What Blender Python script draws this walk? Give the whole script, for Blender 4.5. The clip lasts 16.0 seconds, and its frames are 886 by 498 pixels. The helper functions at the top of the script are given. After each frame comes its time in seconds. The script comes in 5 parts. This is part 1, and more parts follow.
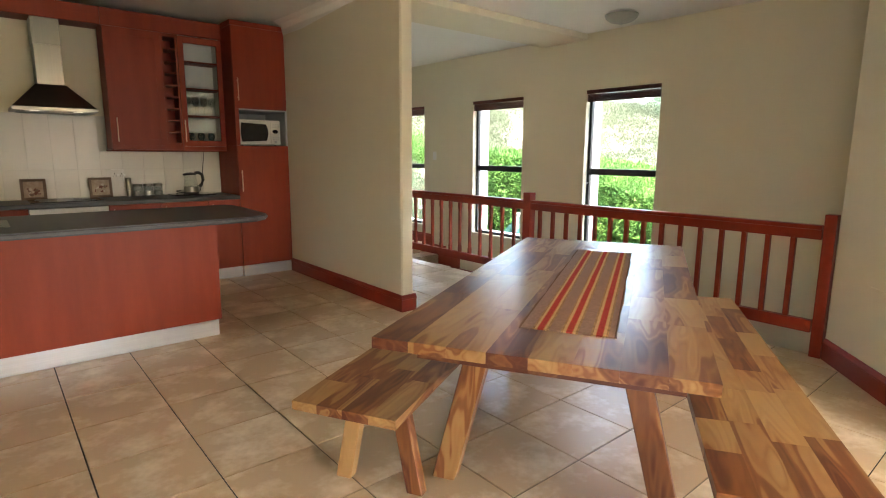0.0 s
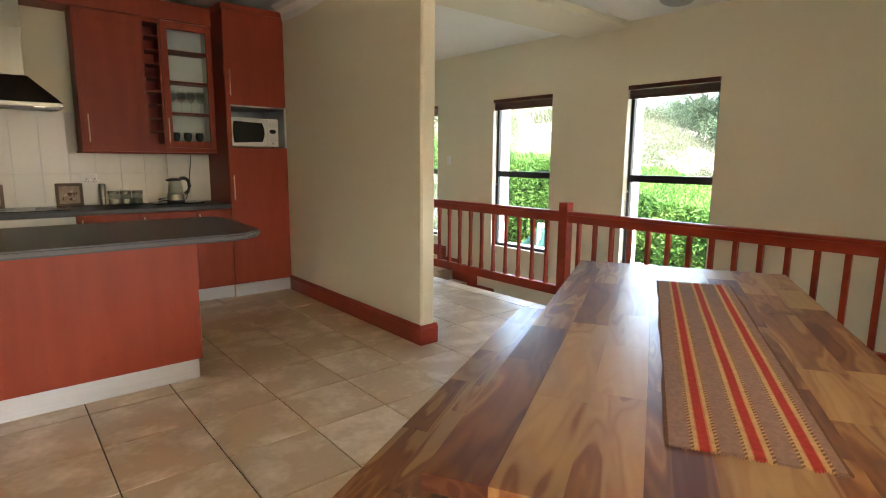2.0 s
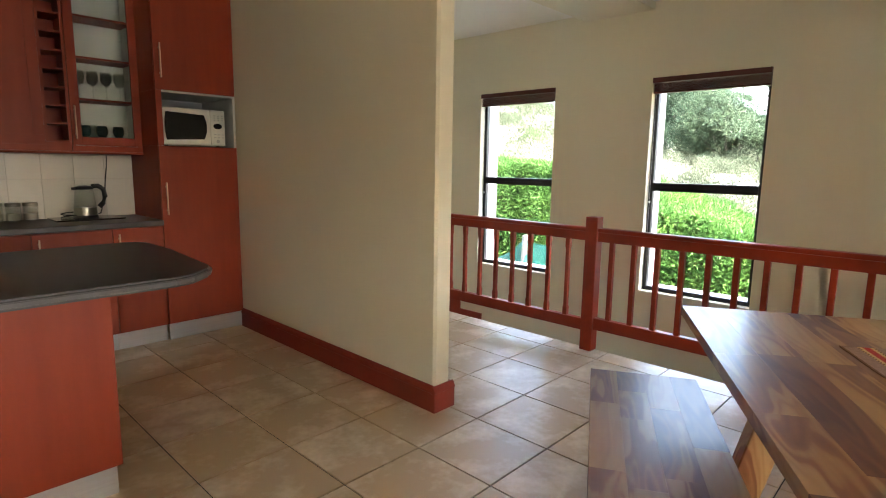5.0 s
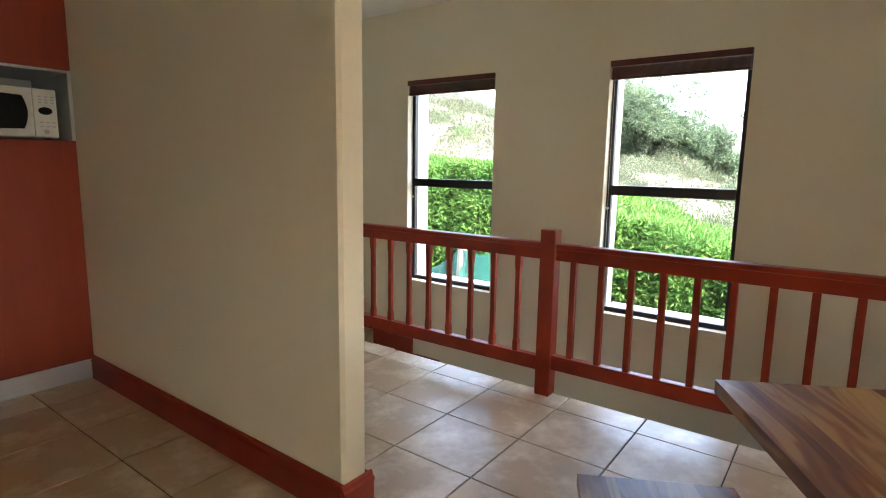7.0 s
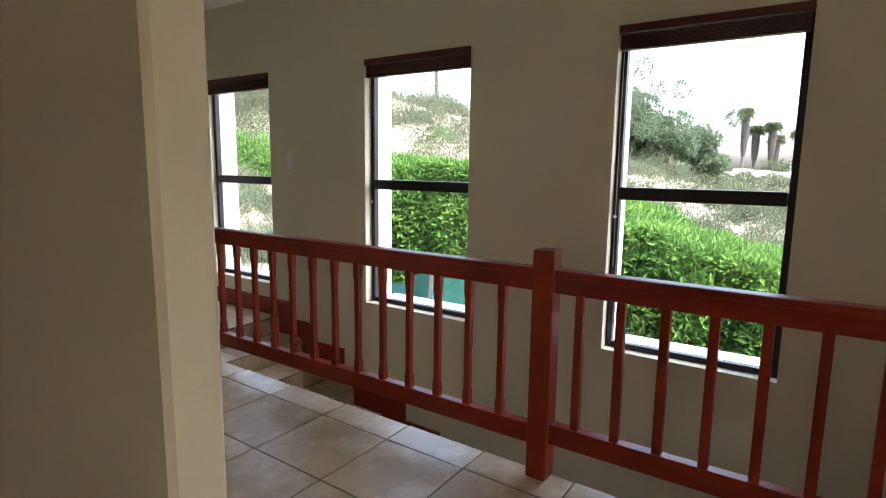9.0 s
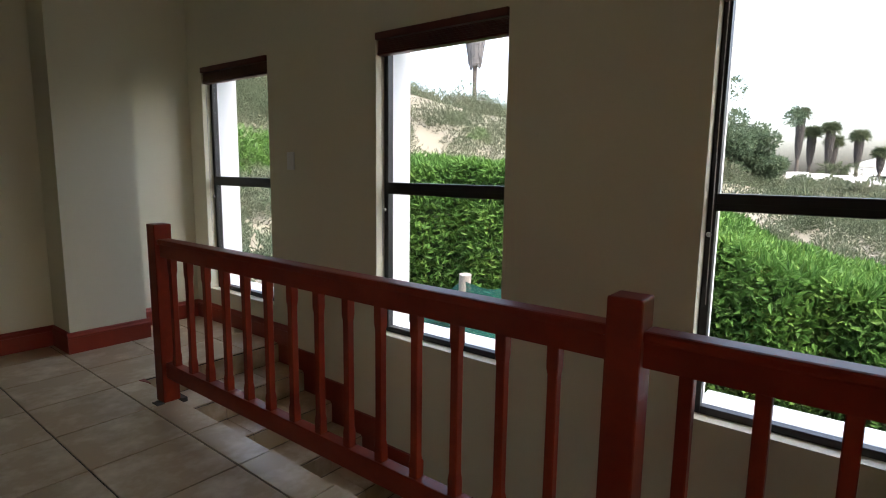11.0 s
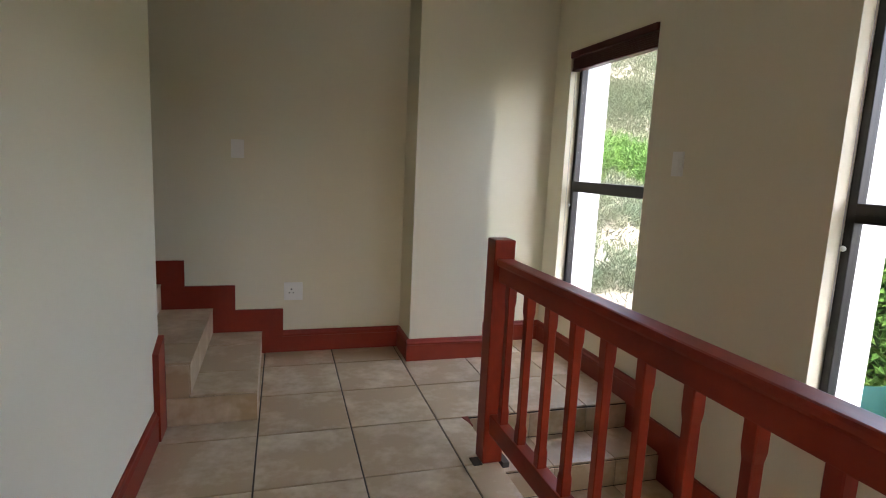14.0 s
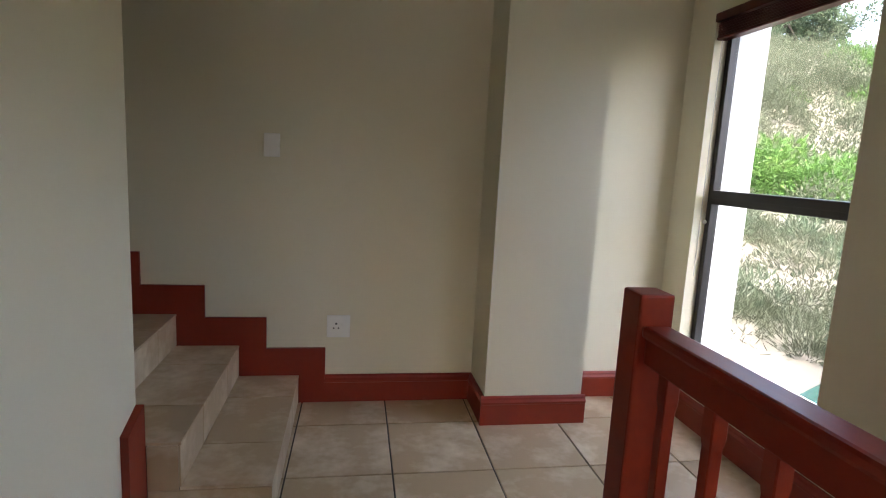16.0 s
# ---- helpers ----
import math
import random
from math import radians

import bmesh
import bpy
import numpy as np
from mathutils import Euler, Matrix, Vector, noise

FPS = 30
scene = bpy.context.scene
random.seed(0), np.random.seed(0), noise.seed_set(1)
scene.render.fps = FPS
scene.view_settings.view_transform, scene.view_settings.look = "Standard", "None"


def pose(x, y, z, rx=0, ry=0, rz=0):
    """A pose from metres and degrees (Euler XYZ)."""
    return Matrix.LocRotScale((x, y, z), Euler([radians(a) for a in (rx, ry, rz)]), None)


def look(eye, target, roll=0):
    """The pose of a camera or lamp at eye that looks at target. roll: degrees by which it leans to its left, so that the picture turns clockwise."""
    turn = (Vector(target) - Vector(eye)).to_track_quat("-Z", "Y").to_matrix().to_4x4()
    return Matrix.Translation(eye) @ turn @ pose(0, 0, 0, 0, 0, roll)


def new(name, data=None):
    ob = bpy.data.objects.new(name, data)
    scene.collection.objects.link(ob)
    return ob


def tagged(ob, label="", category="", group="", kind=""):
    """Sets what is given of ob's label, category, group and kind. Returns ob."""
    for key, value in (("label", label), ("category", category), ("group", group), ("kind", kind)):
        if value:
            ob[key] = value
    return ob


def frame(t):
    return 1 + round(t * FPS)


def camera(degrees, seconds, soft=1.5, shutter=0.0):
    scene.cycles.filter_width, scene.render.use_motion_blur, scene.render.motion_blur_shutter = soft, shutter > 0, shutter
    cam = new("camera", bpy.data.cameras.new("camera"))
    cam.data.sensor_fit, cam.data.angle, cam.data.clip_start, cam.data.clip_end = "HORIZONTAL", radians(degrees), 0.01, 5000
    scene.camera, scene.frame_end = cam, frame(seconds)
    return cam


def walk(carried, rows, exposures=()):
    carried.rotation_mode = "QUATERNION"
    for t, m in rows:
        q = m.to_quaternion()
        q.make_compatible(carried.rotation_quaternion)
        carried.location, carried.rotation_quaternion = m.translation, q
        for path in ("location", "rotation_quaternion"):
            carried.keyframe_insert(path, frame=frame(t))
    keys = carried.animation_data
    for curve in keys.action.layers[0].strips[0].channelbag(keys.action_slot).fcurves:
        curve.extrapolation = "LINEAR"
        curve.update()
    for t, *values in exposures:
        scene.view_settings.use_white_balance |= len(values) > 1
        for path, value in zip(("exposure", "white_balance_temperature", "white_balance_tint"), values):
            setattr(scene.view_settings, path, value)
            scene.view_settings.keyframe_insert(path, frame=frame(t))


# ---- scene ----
cam = camera(77.7, 16.0, soft=1.1)
PATH = [
    (0, (0.16, 0.114, 1.349), (1.436, 1.616, 1.008), 0.3),
    (0.5, (0.276, 0.262, 1.339), (1.552, 1.765, 1.006), 0.3),
    (1, (0.363, 0.458, 1.333), (1.638, 1.964, 1.004), 0.3),
    (1.5, (0.431, 0.664, 1.337), (1.707, 2.169, 1.012), 0.4),
    (2, (0.515, 0.826, 1.331), (1.79, 2.332, 1.009), 0.5),
    (2.5, (0.582, 0.989, 1.326), (1.86, 2.494, 1.006), 0.6),
    (3, (0.602, 1.19, 1.328), (1.888, 2.689, 1.015), 0.7),
    (5.5, (1.031, 2.028, 1.324), (2.522, 3.326, 1.018), 0.9),
    (6, (1.234, 2.146, 1.342), (2.771, 3.387, 1.032), 0.9),
    (6.5, (1.376, 2.271, 1.36), (2.934, 3.484, 1.039), 0.7),
    (7, (1.564, 2.451, 1.322), (3.159, 3.618, 1.019), 0.9),
    (7.5, (1.769, 2.523, 1.337), (3.381, 3.665, 1.029), 0.8),
    (8, (1.986, 2.623, 1.335), (3.612, 3.746, 1.027), 0.8),
    (8.5, (2.182, 2.762, 1.305), (3.817, 3.876, 1.01), 0.8),
    (11, (3.072, 3.32, 1.272), (4.627, 4.545, 0.988), 0.8),
    (11.5, (3.216, 3.423, 1.279), (4.64, 4.799, 0.994), 1),
    (12, (3.279, 3.563, 1.285), (4.501, 5.118, 0.988), 1.4),
    (12.5, (3.301, 3.699, 1.265), (4.379, 5.359, 0.976), 1.6),
    (13, (3.382, 3.862, 1.263), (4.275, 5.628, 0.973), 2),
    (13.5, (3.473, 4.002, 1.266), (4.181, 5.849, 0.971), 2.4),
    (14, (3.514, 4.205, 1.258), (4.098, 6.094, 0.959), 2.7),
    (14.5, (3.548, 4.399, 1.255), (4.078, 6.304, 0.957), 2.8),
    (15, (3.624, 4.622, 1.262), (4.093, 6.542, 0.96), 2.9),
    (15.5, (3.666, 4.805, 1.265), (4.068, 6.74, 0.957), 2.8),
    (16, (3.672, 5.055, 1.258), (4.008, 7.002, 0.951), 3),
]
EXPOSURES = [(0, 3.7, 6450, 11), (3, 3.8, 6400, 11), (5.5, 3.67, 6300, 12), (7, 3.45, 6250, 13), (8.5, 2.95, 6250, 14), (11, 1.68, 6510, 14), (12, 2.0, 6510, 16), (12.5, 2.2, 6510, 17), (13.5, 2.42, 6460, 19), (14.5, 3.05, 6460, 19), (16, 2.68, 6440, 19)]
walk(cam, [(t, look(eye, target, roll)) for t, eye, target, roll in PATH], EXPOSURES)


# ---- world and light ----
world = bpy.data.worlds.new("overcast_sky")
scene.world = world
world.use_nodes = True
wn, wl = world.node_tree.nodes, world.node_tree.links
sky = wn.new("ShaderNodeTexSky")
sky.sky_type, sky.sun_disc = "NISHITA", False
sky.sun_elevation, sky.sun_rotation = radians(50), radians(200)
sky.dust_density, sky.air_density, sky.ozone_density = 6.0, 1.0, 1.0
pale = wn.new("ShaderNodeHueSaturation")
pale.inputs["Saturation"].default_value, pale.inputs["Value"].default_value = 0.85, 2.8
wl.new(sky.outputs["Color"], pale.inputs["Color"])
wl.new(pale.outputs["Color"], wn["Background"].inputs["Color"])
wn["Background"].inputs["Strength"].default_value = 0.15

sun_data = bpy.data.lights.new("sun", "SUN")
sun_data.energy, sun_data.angle, sun_data.color = 0.25, radians(25), (1.0, 0.96, 0.9)
sun = new("sun", sun_data)
sun.matrix_world = look((0, 0, 30), (14, 18, 0))


def daylight(name, m, w, h, watts):
    """The sky's light in an opening out of view."""
    d = bpy.data.lights.new(name, "AREA")
    d.shape, d.size, d.size_y, d.energy, d.color = "RECTANGLE", w, h, watts, (0.74, 0.89, 1.0)
    o = new(name, d)
    o.matrix_world = m
    return o


daylight("daylight_south", look((1.95, -2.93, 1.1), (1.95, 3, 0.9)), 1.7, 1.9, 0.45)
daylight("daylight_west", look((-2.53, -1.2, 1.1), (3, -1.0, 0.9)), 0.8, 1.9, 0.25)


# ---- materials ----
def mat(name, base, rough=0.6, metal=0.0, vary=0.0, scale=6.0, fine=0.0, fine_scale=60.0, bump=0.0, spec=0.5, dark=None, stretch=None, random_tone=0.0, coat=0.0):
    """A principled material with tone variation at two scales and fine relief."""
    m = bpy.data.materials.new(name)
    m.use_nodes = True
    n, l = m.node_tree.nodes, m.node_tree.links
    p = n["Principled BSDF"]
    p.inputs["Base Color"].default_value = (*base, 1)
    p.inputs["Roughness"].default_value, p.inputs["Metallic"].default_value = rough, metal
    p.inputs["Specular IOR Level"].default_value = spec
    p.inputs["Coat Weight"].default_value = coat
    p.inputs["Coat Roughness"].default_value = 0.15
    if not (vary or fine or bump or random_tone):
        return m
    tc = n.new("ShaderNodeTexCoord")
    mp = n.new("ShaderNodeMapping")
    l.new(tc.outputs["Object"], mp.inputs["Vector"])
    if random_tone:
        own = n.new("ShaderNodeObjectInfo")
        far = n.new("ShaderNodeVectorMath")
        far.operation = "SCALE"
        far.inputs[0].default_value = (37.0, 23.0, 11.0)
        l.new(own.outputs["Random"], far.inputs["Scale"])
        l.new(far.outputs[0], mp.inputs["Location"])
    if stretch:
        mp.inputs["Scale"].default_value = stretch
    big = n.new("ShaderNodeTexNoise")
    big.inputs["Scale"].default_value, big.inputs["Detail"].default_value = scale, 4.0
    small = n.new("ShaderNodeTexNoise")
    small.inputs["Scale"].default_value, small.inputs["Detail"].default_value = fine_scale, 5.0
    l.new(mp.outputs["Vector"], big.inputs["Vector"])
    l.new(mp.outputs["Vector"], small.inputs["Vector"])
    mix = n.new("ShaderNodeMix")
    mix.data_type = "RGBA"
    other = dark or tuple(c * 0.6 for c in base)
    mix.inputs["A"].default_value, mix.inputs["B"].default_value = (*base, 1), (*other, 1)
    add = n.new("ShaderNodeMath")
    add.operation = "MULTIPLY_ADD"
    l.new(big.outputs["Fac"], add.inputs[0])
    add.inputs[1].default_value, add.inputs[2].default_value = 2.2 * vary, -0.75 * vary
    add2 = n.new("ShaderNodeMath")
    add2.operation = "MULTIPLY_ADD"
    l.new(small.outputs["Fac"], add2.inputs[0])
    add2.inputs[1].default_value = 1.4 * fine
    l.new(add.outputs[0], add2.inputs[2])
    last = add2
    if random_tone:
        oi = n.new("ShaderNodeObjectInfo")
        r = n.new("ShaderNodeMath")
        r.operation = "MULTIPLY_ADD"
        l.new(oi.outputs["Random"], r.inputs[0])
        r.inputs[1].default_value = random_tone
        l.new(last.outputs[0], r.inputs[2])
        last = r
    last.use_clamp = True
    l.new(last.outputs[0], mix.inputs["Factor"])
    l.new(mix.outputs["Result"], p.inputs["Base Color"])
    if bump:
        b = n.new("ShaderNodeBump")
        b.inputs["Strength"].default_value, b.inputs["Distance"].default_value = bump, 0.004
        l.new(small.outputs["Fac"], b.inputs["Height"])
        l.new(b.outputs["Normal"], p.inputs["Normal"])
    return m


WALL = mat("cream_wall_paint", (0.71, 0.657, 0.50), 0.75, vary=0.10, scale=1.6, fine=0.05, fine_scale=180, bump=0.12, dark=(0.64, 0.588, 0.44), spec=0.3)
CEIL = mat("white_ceiling_paint", (0.80, 0.78, 0.72), 0.85, vary=0.06, scale=1.2, bump=0.05, fine_scale=150, spec=0.2)
OUTWALL = mat("white_exterior_plaster", (0.82, 0.82, 0.80), 0.85, vary=0.08, scale=3, bump=0.2, fine_scale=120)
GROUT = mat("dark_tile_grout", (0.065, 0.053, 0.042), 0.9, vary=0.3, scale=9, bump=0.2)
TILE = mat("beige_ceramic_tile", (0.77, 0.665, 0.50), 0.34, vary=1.2, scale=4.5, fine=0.55, fine_scale=26, bump=0.05, dark=(0.46, 0.34, 0.205), random_tone=0.20, spec=0.5)
REDWOOD = mat("red_stained_wood", (0.29, 0.036, 0.012), 0.36, spec=0.20, vary=0.6, scale=9, fine=0.35, fine_scale=40, bump=0.08, dark=(0.13, 0.016, 0.008), stretch=(1, 0.35, 0.5))
SKIRT = mat("mahogany_stained_skirting", (0.26, 0.032, 0.013), 0.40, spec=0.35, vary=0.4, scale=4, fine=0.2, fine_scale=40, bump=0.04, dark=(0.14, 0.018, 0.009))
CHERRY = mat("cherry_wood_laminate", (0.27, 0.042, 0.013), 0.45, spec=0.3, vary=0.5, scale=2.2, fine=0.2, fine_scale=9, dark=(0.18, 0.023, 0.008), stretch=(5, 5, 0.6))
STONE = mat("charcoal_worktop", (0.035, 0.036, 0.040), 0.38, vary=0.3, scale=30, fine=0.4, fine_scale=300, dark=(0.06, 0.06, 0.065))
EDGEBAND = mat("grey_edge_laminate", (0.085, 0.088, 0.094), 0.45, vary=0.3, scale=30, dark=(0.06, 0.06, 0.065))
ALU = mat("brushed_aluminium", (0.55, 0.56, 0.58), 0.42, 0.85, vary=0.2, scale=3, fine=0.2, fine_scale=40, stretch=(0.5, 0.5, 30))
BLACK = mat("dark_bronze_window_frame", (0.018, 0.015, 0.013), 0.45, vary=0.3, scale=20)


# ---- building helpers ----
def box(bm, x0, x1, y0, y1, z0, z1, bevel=0.0, m=None):
    made = bmesh.ops.create_cube(bm, size=1, matrix=Matrix.Translation(((x0 + x1) / 2, (y0 + y1) / 2, (z0 + z1) / 2)) @ Matrix.Diagonal((abs(x1 - x0), abs(y1 - y0), abs(z1 - z0), 1)))
    verts = made["verts"]
    if bevel:
        edges = list({e for v in verts for e in v.link_edges})
        made = bmesh.ops.bevel(bm, geom=edges, offset=bevel, segments=2, affect="EDGES", profile=0.6)
        verts = list({v for f in made["faces"] for v in f.verts})
    if m is not None:
        bmesh.ops.transform(bm, matrix=m, verts=verts)
    return bm


def boxed(*a, **k):
    return box(bmesh.new(), *a, **k)


def prism(bm, outline, z0, z1):
    low = [bm.verts.new((x, y, z0)) for x, y in outline]
    high = [bm.verts.new((x, y, z1)) for x, y in outline]
    n = len(outline)
    for i in range(n):
        bm.faces.new((low[i], low[(i + 1) % n], high[(i + 1) % n], high[i]))
    bm.faces.new(high)
    bm.faces.new(list(reversed(low)))
    bmesh.ops.recalc_face_normals(bm, faces=bm.faces)
    return bm


def lathe(bm, profile, segments=20, m=None):
    """profile: rows of radius and height."""
    rings = []
    for r, z in profile:
        rings.append([bm.verts.new((r * math.cos(2 * math.pi * k / segments), r * math.sin(2 * math.pi * k / segments), z)) for k in range(segments)])
    for a, b in zip(rings, rings[1:]):
        for k in range(segments):
            bm.faces.new((a[k], a[(k + 1) % segments], b[(k + 1) % segments], b[k]))
    if profile[0][0] > 1e-4:
        bm.faces.new(list(reversed(rings[0])))
    if profile[-1][0] > 1e-4:
        bm.faces.new(rings[-1])
    verts = [v for r in rings for v in r]
    bmesh.ops.remove_doubles(bm, verts=verts, dist=1e-5)
    if m is not None:
        bmesh.ops.transform(bm, matrix=m, verts=[v for v in verts if v.is_valid])
    return bm


def tube(bm, path, r, segments=8):
    pts = [Vector(p) for p in path]
    rings = []
    for i, p in enumerate(pts):
        d = (pts[min(i + 1, len(pts) - 1)] - pts[max(i - 1, 0)]).normalized()
        side = d.orthogonal().normalized() if abs(d.z) > 0.9 else d.cross(Vector((0, 0, 1))).normalized()
        up = d.cross(side)
        rings.append([bm.verts.new(p + r * (math.cos(2 * math.pi * k / segments) * side + math.sin(2 * math.pi * k / segments) * up)) for k in range(segments)])
    for a, b in zip(rings, rings[1:]):
        for k in range(segments):
            bm.faces.new((a[k], a[(k + 1) % segments], b[(k + 1) % segments], b[k]))
    bm.faces.new(list(reversed(rings[0])))
    bm.faces.new(rings[-1])
    bmesh.ops.recalc_face_normals(bm, faces=bm.faces)
    return bm


def mesh_of(name, bm, material, smooth=False):
    me = bpy.data.meshes.new(name)
    bm.to_mesh(me)
    bm.free()
    me.materials.append(material)
    if smooth:
        for f in me.polygons:
            f.use_smooth = True
        me.set_sharp_from_angle(angle=radians(40))
    return me


def part(name, bm, material, parent, label="", smooth=False):
    ob = new(name, mesh_of(name, bm, material, smooth))
    ob.parent = parent
    return tagged(ob, label)


def thing(name, label, category, m=None, group="", kind=""):
    ob = new(name)
    ob.empty_display_size = 0.1
    if m is not None:
        ob.matrix_basis = m
    return tagged(ob, label, category, group, kind)


def solid(name, bm, material, label, category, kind="structure", smooth=False):
    return tagged(new(name, mesh_of(name, bm, material, smooth)), label, category, "", kind)


def holed_wall(us, zs, filled, a, b, along="y"):
    """A wall built on a grid of cuts; filled(u, z) says which cells are solid; a, b are its two faces."""
    bm = bmesh.new()
    nu, nz = len(us) - 1, len(zs) - 1
    full = [[filled((us[i] + us[i + 1]) / 2, (zs[j] + zs[j + 1]) / 2) for j in range(nz)] for i in range(nu)]
    cache = {}

    def v(d, u, z):
        key = (round(d, 5), round(u, 5), round(z, 5))
        if key not in cache:
            cache[key] = bm.verts.new((d, u, z) if along == "y" else (u, d, z))
        return cache[key]

    def has(i, j):
        return 0 <= i < nu and 0 <= j < nz and full[i][j]

    for i in range(nu):
        for j in range(nz):
            if not full[i][j]:
                continue
            u0, u1, z0, z1 = us[i], us[i + 1], zs[j], zs[j + 1]
            bm.faces.new((v(a, u0, z0), v(a, u1, z0), v(a, u1, z1), v(a, u0, z1)))
            bm.faces.new((v(b, u0, z0), v(b, u0, z1), v(b, u1, z1), v(b, u1, z0)))
            for other, q in (((i - 1, j), (u0, z0, u0, z1)), ((i + 1, j), (u1, z0, u1, z1)), ((i, j - 1), (u0, z0, u1, z0)), ((i, j + 1), (u0, z1, u1, z1))):
                if not has(*other):
                    bm.faces.new((v(a, q[0], q[1]), v(a, q[2], q[3]), v(b, q[2], q[3]), v(b, q[0], q[1])))
    bmesh.ops.recalc_face_normals(bm, faces=bm.faces)
    return bm


# ---- the large structure ----
H = 2.64            # ceiling height
XW = 5.41           # inner face of the window wall
XR = 4.41           # line of the railing
YB = 7.835           # landing's back wall
WINDOWS = [(2.99, 3.86), (4.78, 5.675), (6.738, 7.625)]
SILL, HEAD = 0.27, 2.045


def in_window(y, z):
    return any(a < y < b for a, b in WINDOWS) and SILL < z < HEAD


cuts = sorted([1.0, YB + 0.25] + [c for w in WINDOWS for c in w])
solid("wall_east", holed_wall(cuts, [-2.0, SILL, HEAD, H + 0.1], lambda y, z: not in_window(y, z), XW, XW + 0.10), WALL, "cream painted wall with three tall windows", "wall")
solid("wall_east_outer", holed_wall(cuts, [-2.0, SILL - 0.02, HEAD + 0.02, H + 0.4], lambda y, z: not in_window(y, max(min(z, HEAD - 0.1), SILL + 0.1) if SILL - 0.02 < z < HEAD + 0.02 else z), XW + 0.102, XW + 0.30), OUTWALL, "white plastered outer leaf of the window wall", "wall")
bm = bmesh.new()
box(bm, 0.9, 4.342, YB, YB + 0.2, -2.0, H)
box(bm, 4.342, 4.842, 7.528, YB + 0.2, -2.0, H)
box(bm, 4.842, XW, YB, YB + 0.2, -2.0, H)
solid("wall_north", bm, WALL, "cream painted wall with a projecting pier", "wall")
bm = prism(bmesh.new(), [(2.872, 3.860), (2.884, 3.844), (2.980, 3.844), (2.993, 3.858), (3.011, 6.85), (2.92, 6.85)], 0, H + 0.1)
solid("wall_partition", bm, WALL, "cream painted partition wall between kitchen and landing", "wall")
solid("wall_kitchen", boxed(-2.6, 2.917, 6.63, 6.85, 0, H + 0.1), WALL, "cream painted kitchen back wall", "wall")
solid("wall_stairs_west", boxed(0.70, 0.899, 6.851, YB + 0.2, -0.25, H + 0.1), WALL, "cream painted wall behind the rising stairs", "wall")
bm = prism(bmesh.new(), [(4.40, 1.14), (4.52, 1.05), (3.42, 0.10), (3.30, 0.22)], -0.02, H)
solid("wall_diagonal", bm, WALL, "cream painted angled wall at the end of the railing", "wall")
solid("wall_stairwell_south", boxed(4.44, XW - 0.001, 0.9, 1.06, -2.0, H), WALL, "cream painted end wall of the stairwell", "wall")
solid("wall_southeast", boxed(3.32, 3.45, -3.0, 0.12, 0, H), WALL, "cream painted wall", "wall")
solid("wall_south", holed_wall([-2.6, 1.1, 2.8, 3.32], [0, 0.15, 2.05, H + 0.1], lambda x, z: not (1.1 < x < 2.8 and 0.15 < z < 2.05), -3.0, -3.2, "x"), WALL, "cream painted wall with a wide opening", "wall")
solid("wall_west", holed_wall([-3.0, -1.6, -0.8, 6.85], [0, 0.15, 2.05, H + 0.1], lambda y, z: not (-1.6 < y < -0.8 and 0.15 < z < 2.05), -2.6, -2.8), WALL, "cream painted wall with a wide opening", "wall")
bm = boxed(2.90, XW + 0.1, -3.2, YB + 0.2, H, H + 0.15)
box(bm, -2.8, 2.899, -3.2, 6.849, H + 0.10, H + 0.25)
box(bm, 0.9, 2.899, 6.851, YB + 0.2, H, H + 0.15)
solid("ceiling", bm, CEIL, "white painted ceiling", "ceiling")
bm = bmesh.new()
cove = [(2.90, H - 0.03), (2.885, H + 0.03), (2.85, H + 0.07), (2.79, H + 0.095), (2.79, H + 0.099), (2.90, H + 0.099)]
rows = [[bm.verts.new((x, y, z)) for x, z in cove] for y in (3.84, 6.05)]
for i in range(len(cove)):
    j = (i + 1) % len(cove)
    bm.faces.new((rows[0][i], rows[0][j], rows[1][j], rows[1][i]))
for r in rows:
    bm.faces.new(r)
bmesh.ops.recalc_face_normals(bm, faces=bm.faces)
solid("cornice", bm, CEIL, "white coved plaster cornice", "cornice")

solid("ceiling_beam", boxed(3.0, XW, 3.88, 4.50, 2.575, H - 0.002, bevel=0.008), WALL, "cream painted ceiling beam", "beam")
floor = solid("floor", boxed(-2.6, 4.435, -3.0, 6.684, -0.25, -0.006), GROUT, "dark grout bed under beige floor tiles", "floor")
landing = solid("floor_landing", boxed(3.0, XW, 6.686, YB, -0.25, -0.006), GROUT, "dark grout bed under the landing's tiles", "floor")


def skirting(name, segments):
    """Moulded skirting boards along straight runs: (start, end, outward normal)."""
    prof = [(0, 0), (0.018, 0), (0.018, 0.105), (0.022, 0.108), (0.022, 0.118), (0.014, 0.128), (0.012, 0.138), (0.006, 0.145), (0, 0.145)]
    for (x0, y0), (x1, y1), (nx, ny) in segments:
        bm = bmesh.new()
        a = [bm.verts.new((x0 + nx * d, y0 + ny * d, z)) for d, z in prof]
        b = [bm.verts.new((x1 + nx * d, y1 + ny * d, z)) for d, z in prof]
        for i in range(len(prof)):
            j = (i + 1) % len(prof)
            bm.faces.new((a[i], a[j], b[j], b[i]))
        bm.faces.new(a)
        bm.faces.new(b)
        bmesh.ops.recalc_face_normals(bm, faces=bm.faces)
        solid(name, bm, SKIRT, "mahogany-stained moulded wooden skirting board", "skirting")


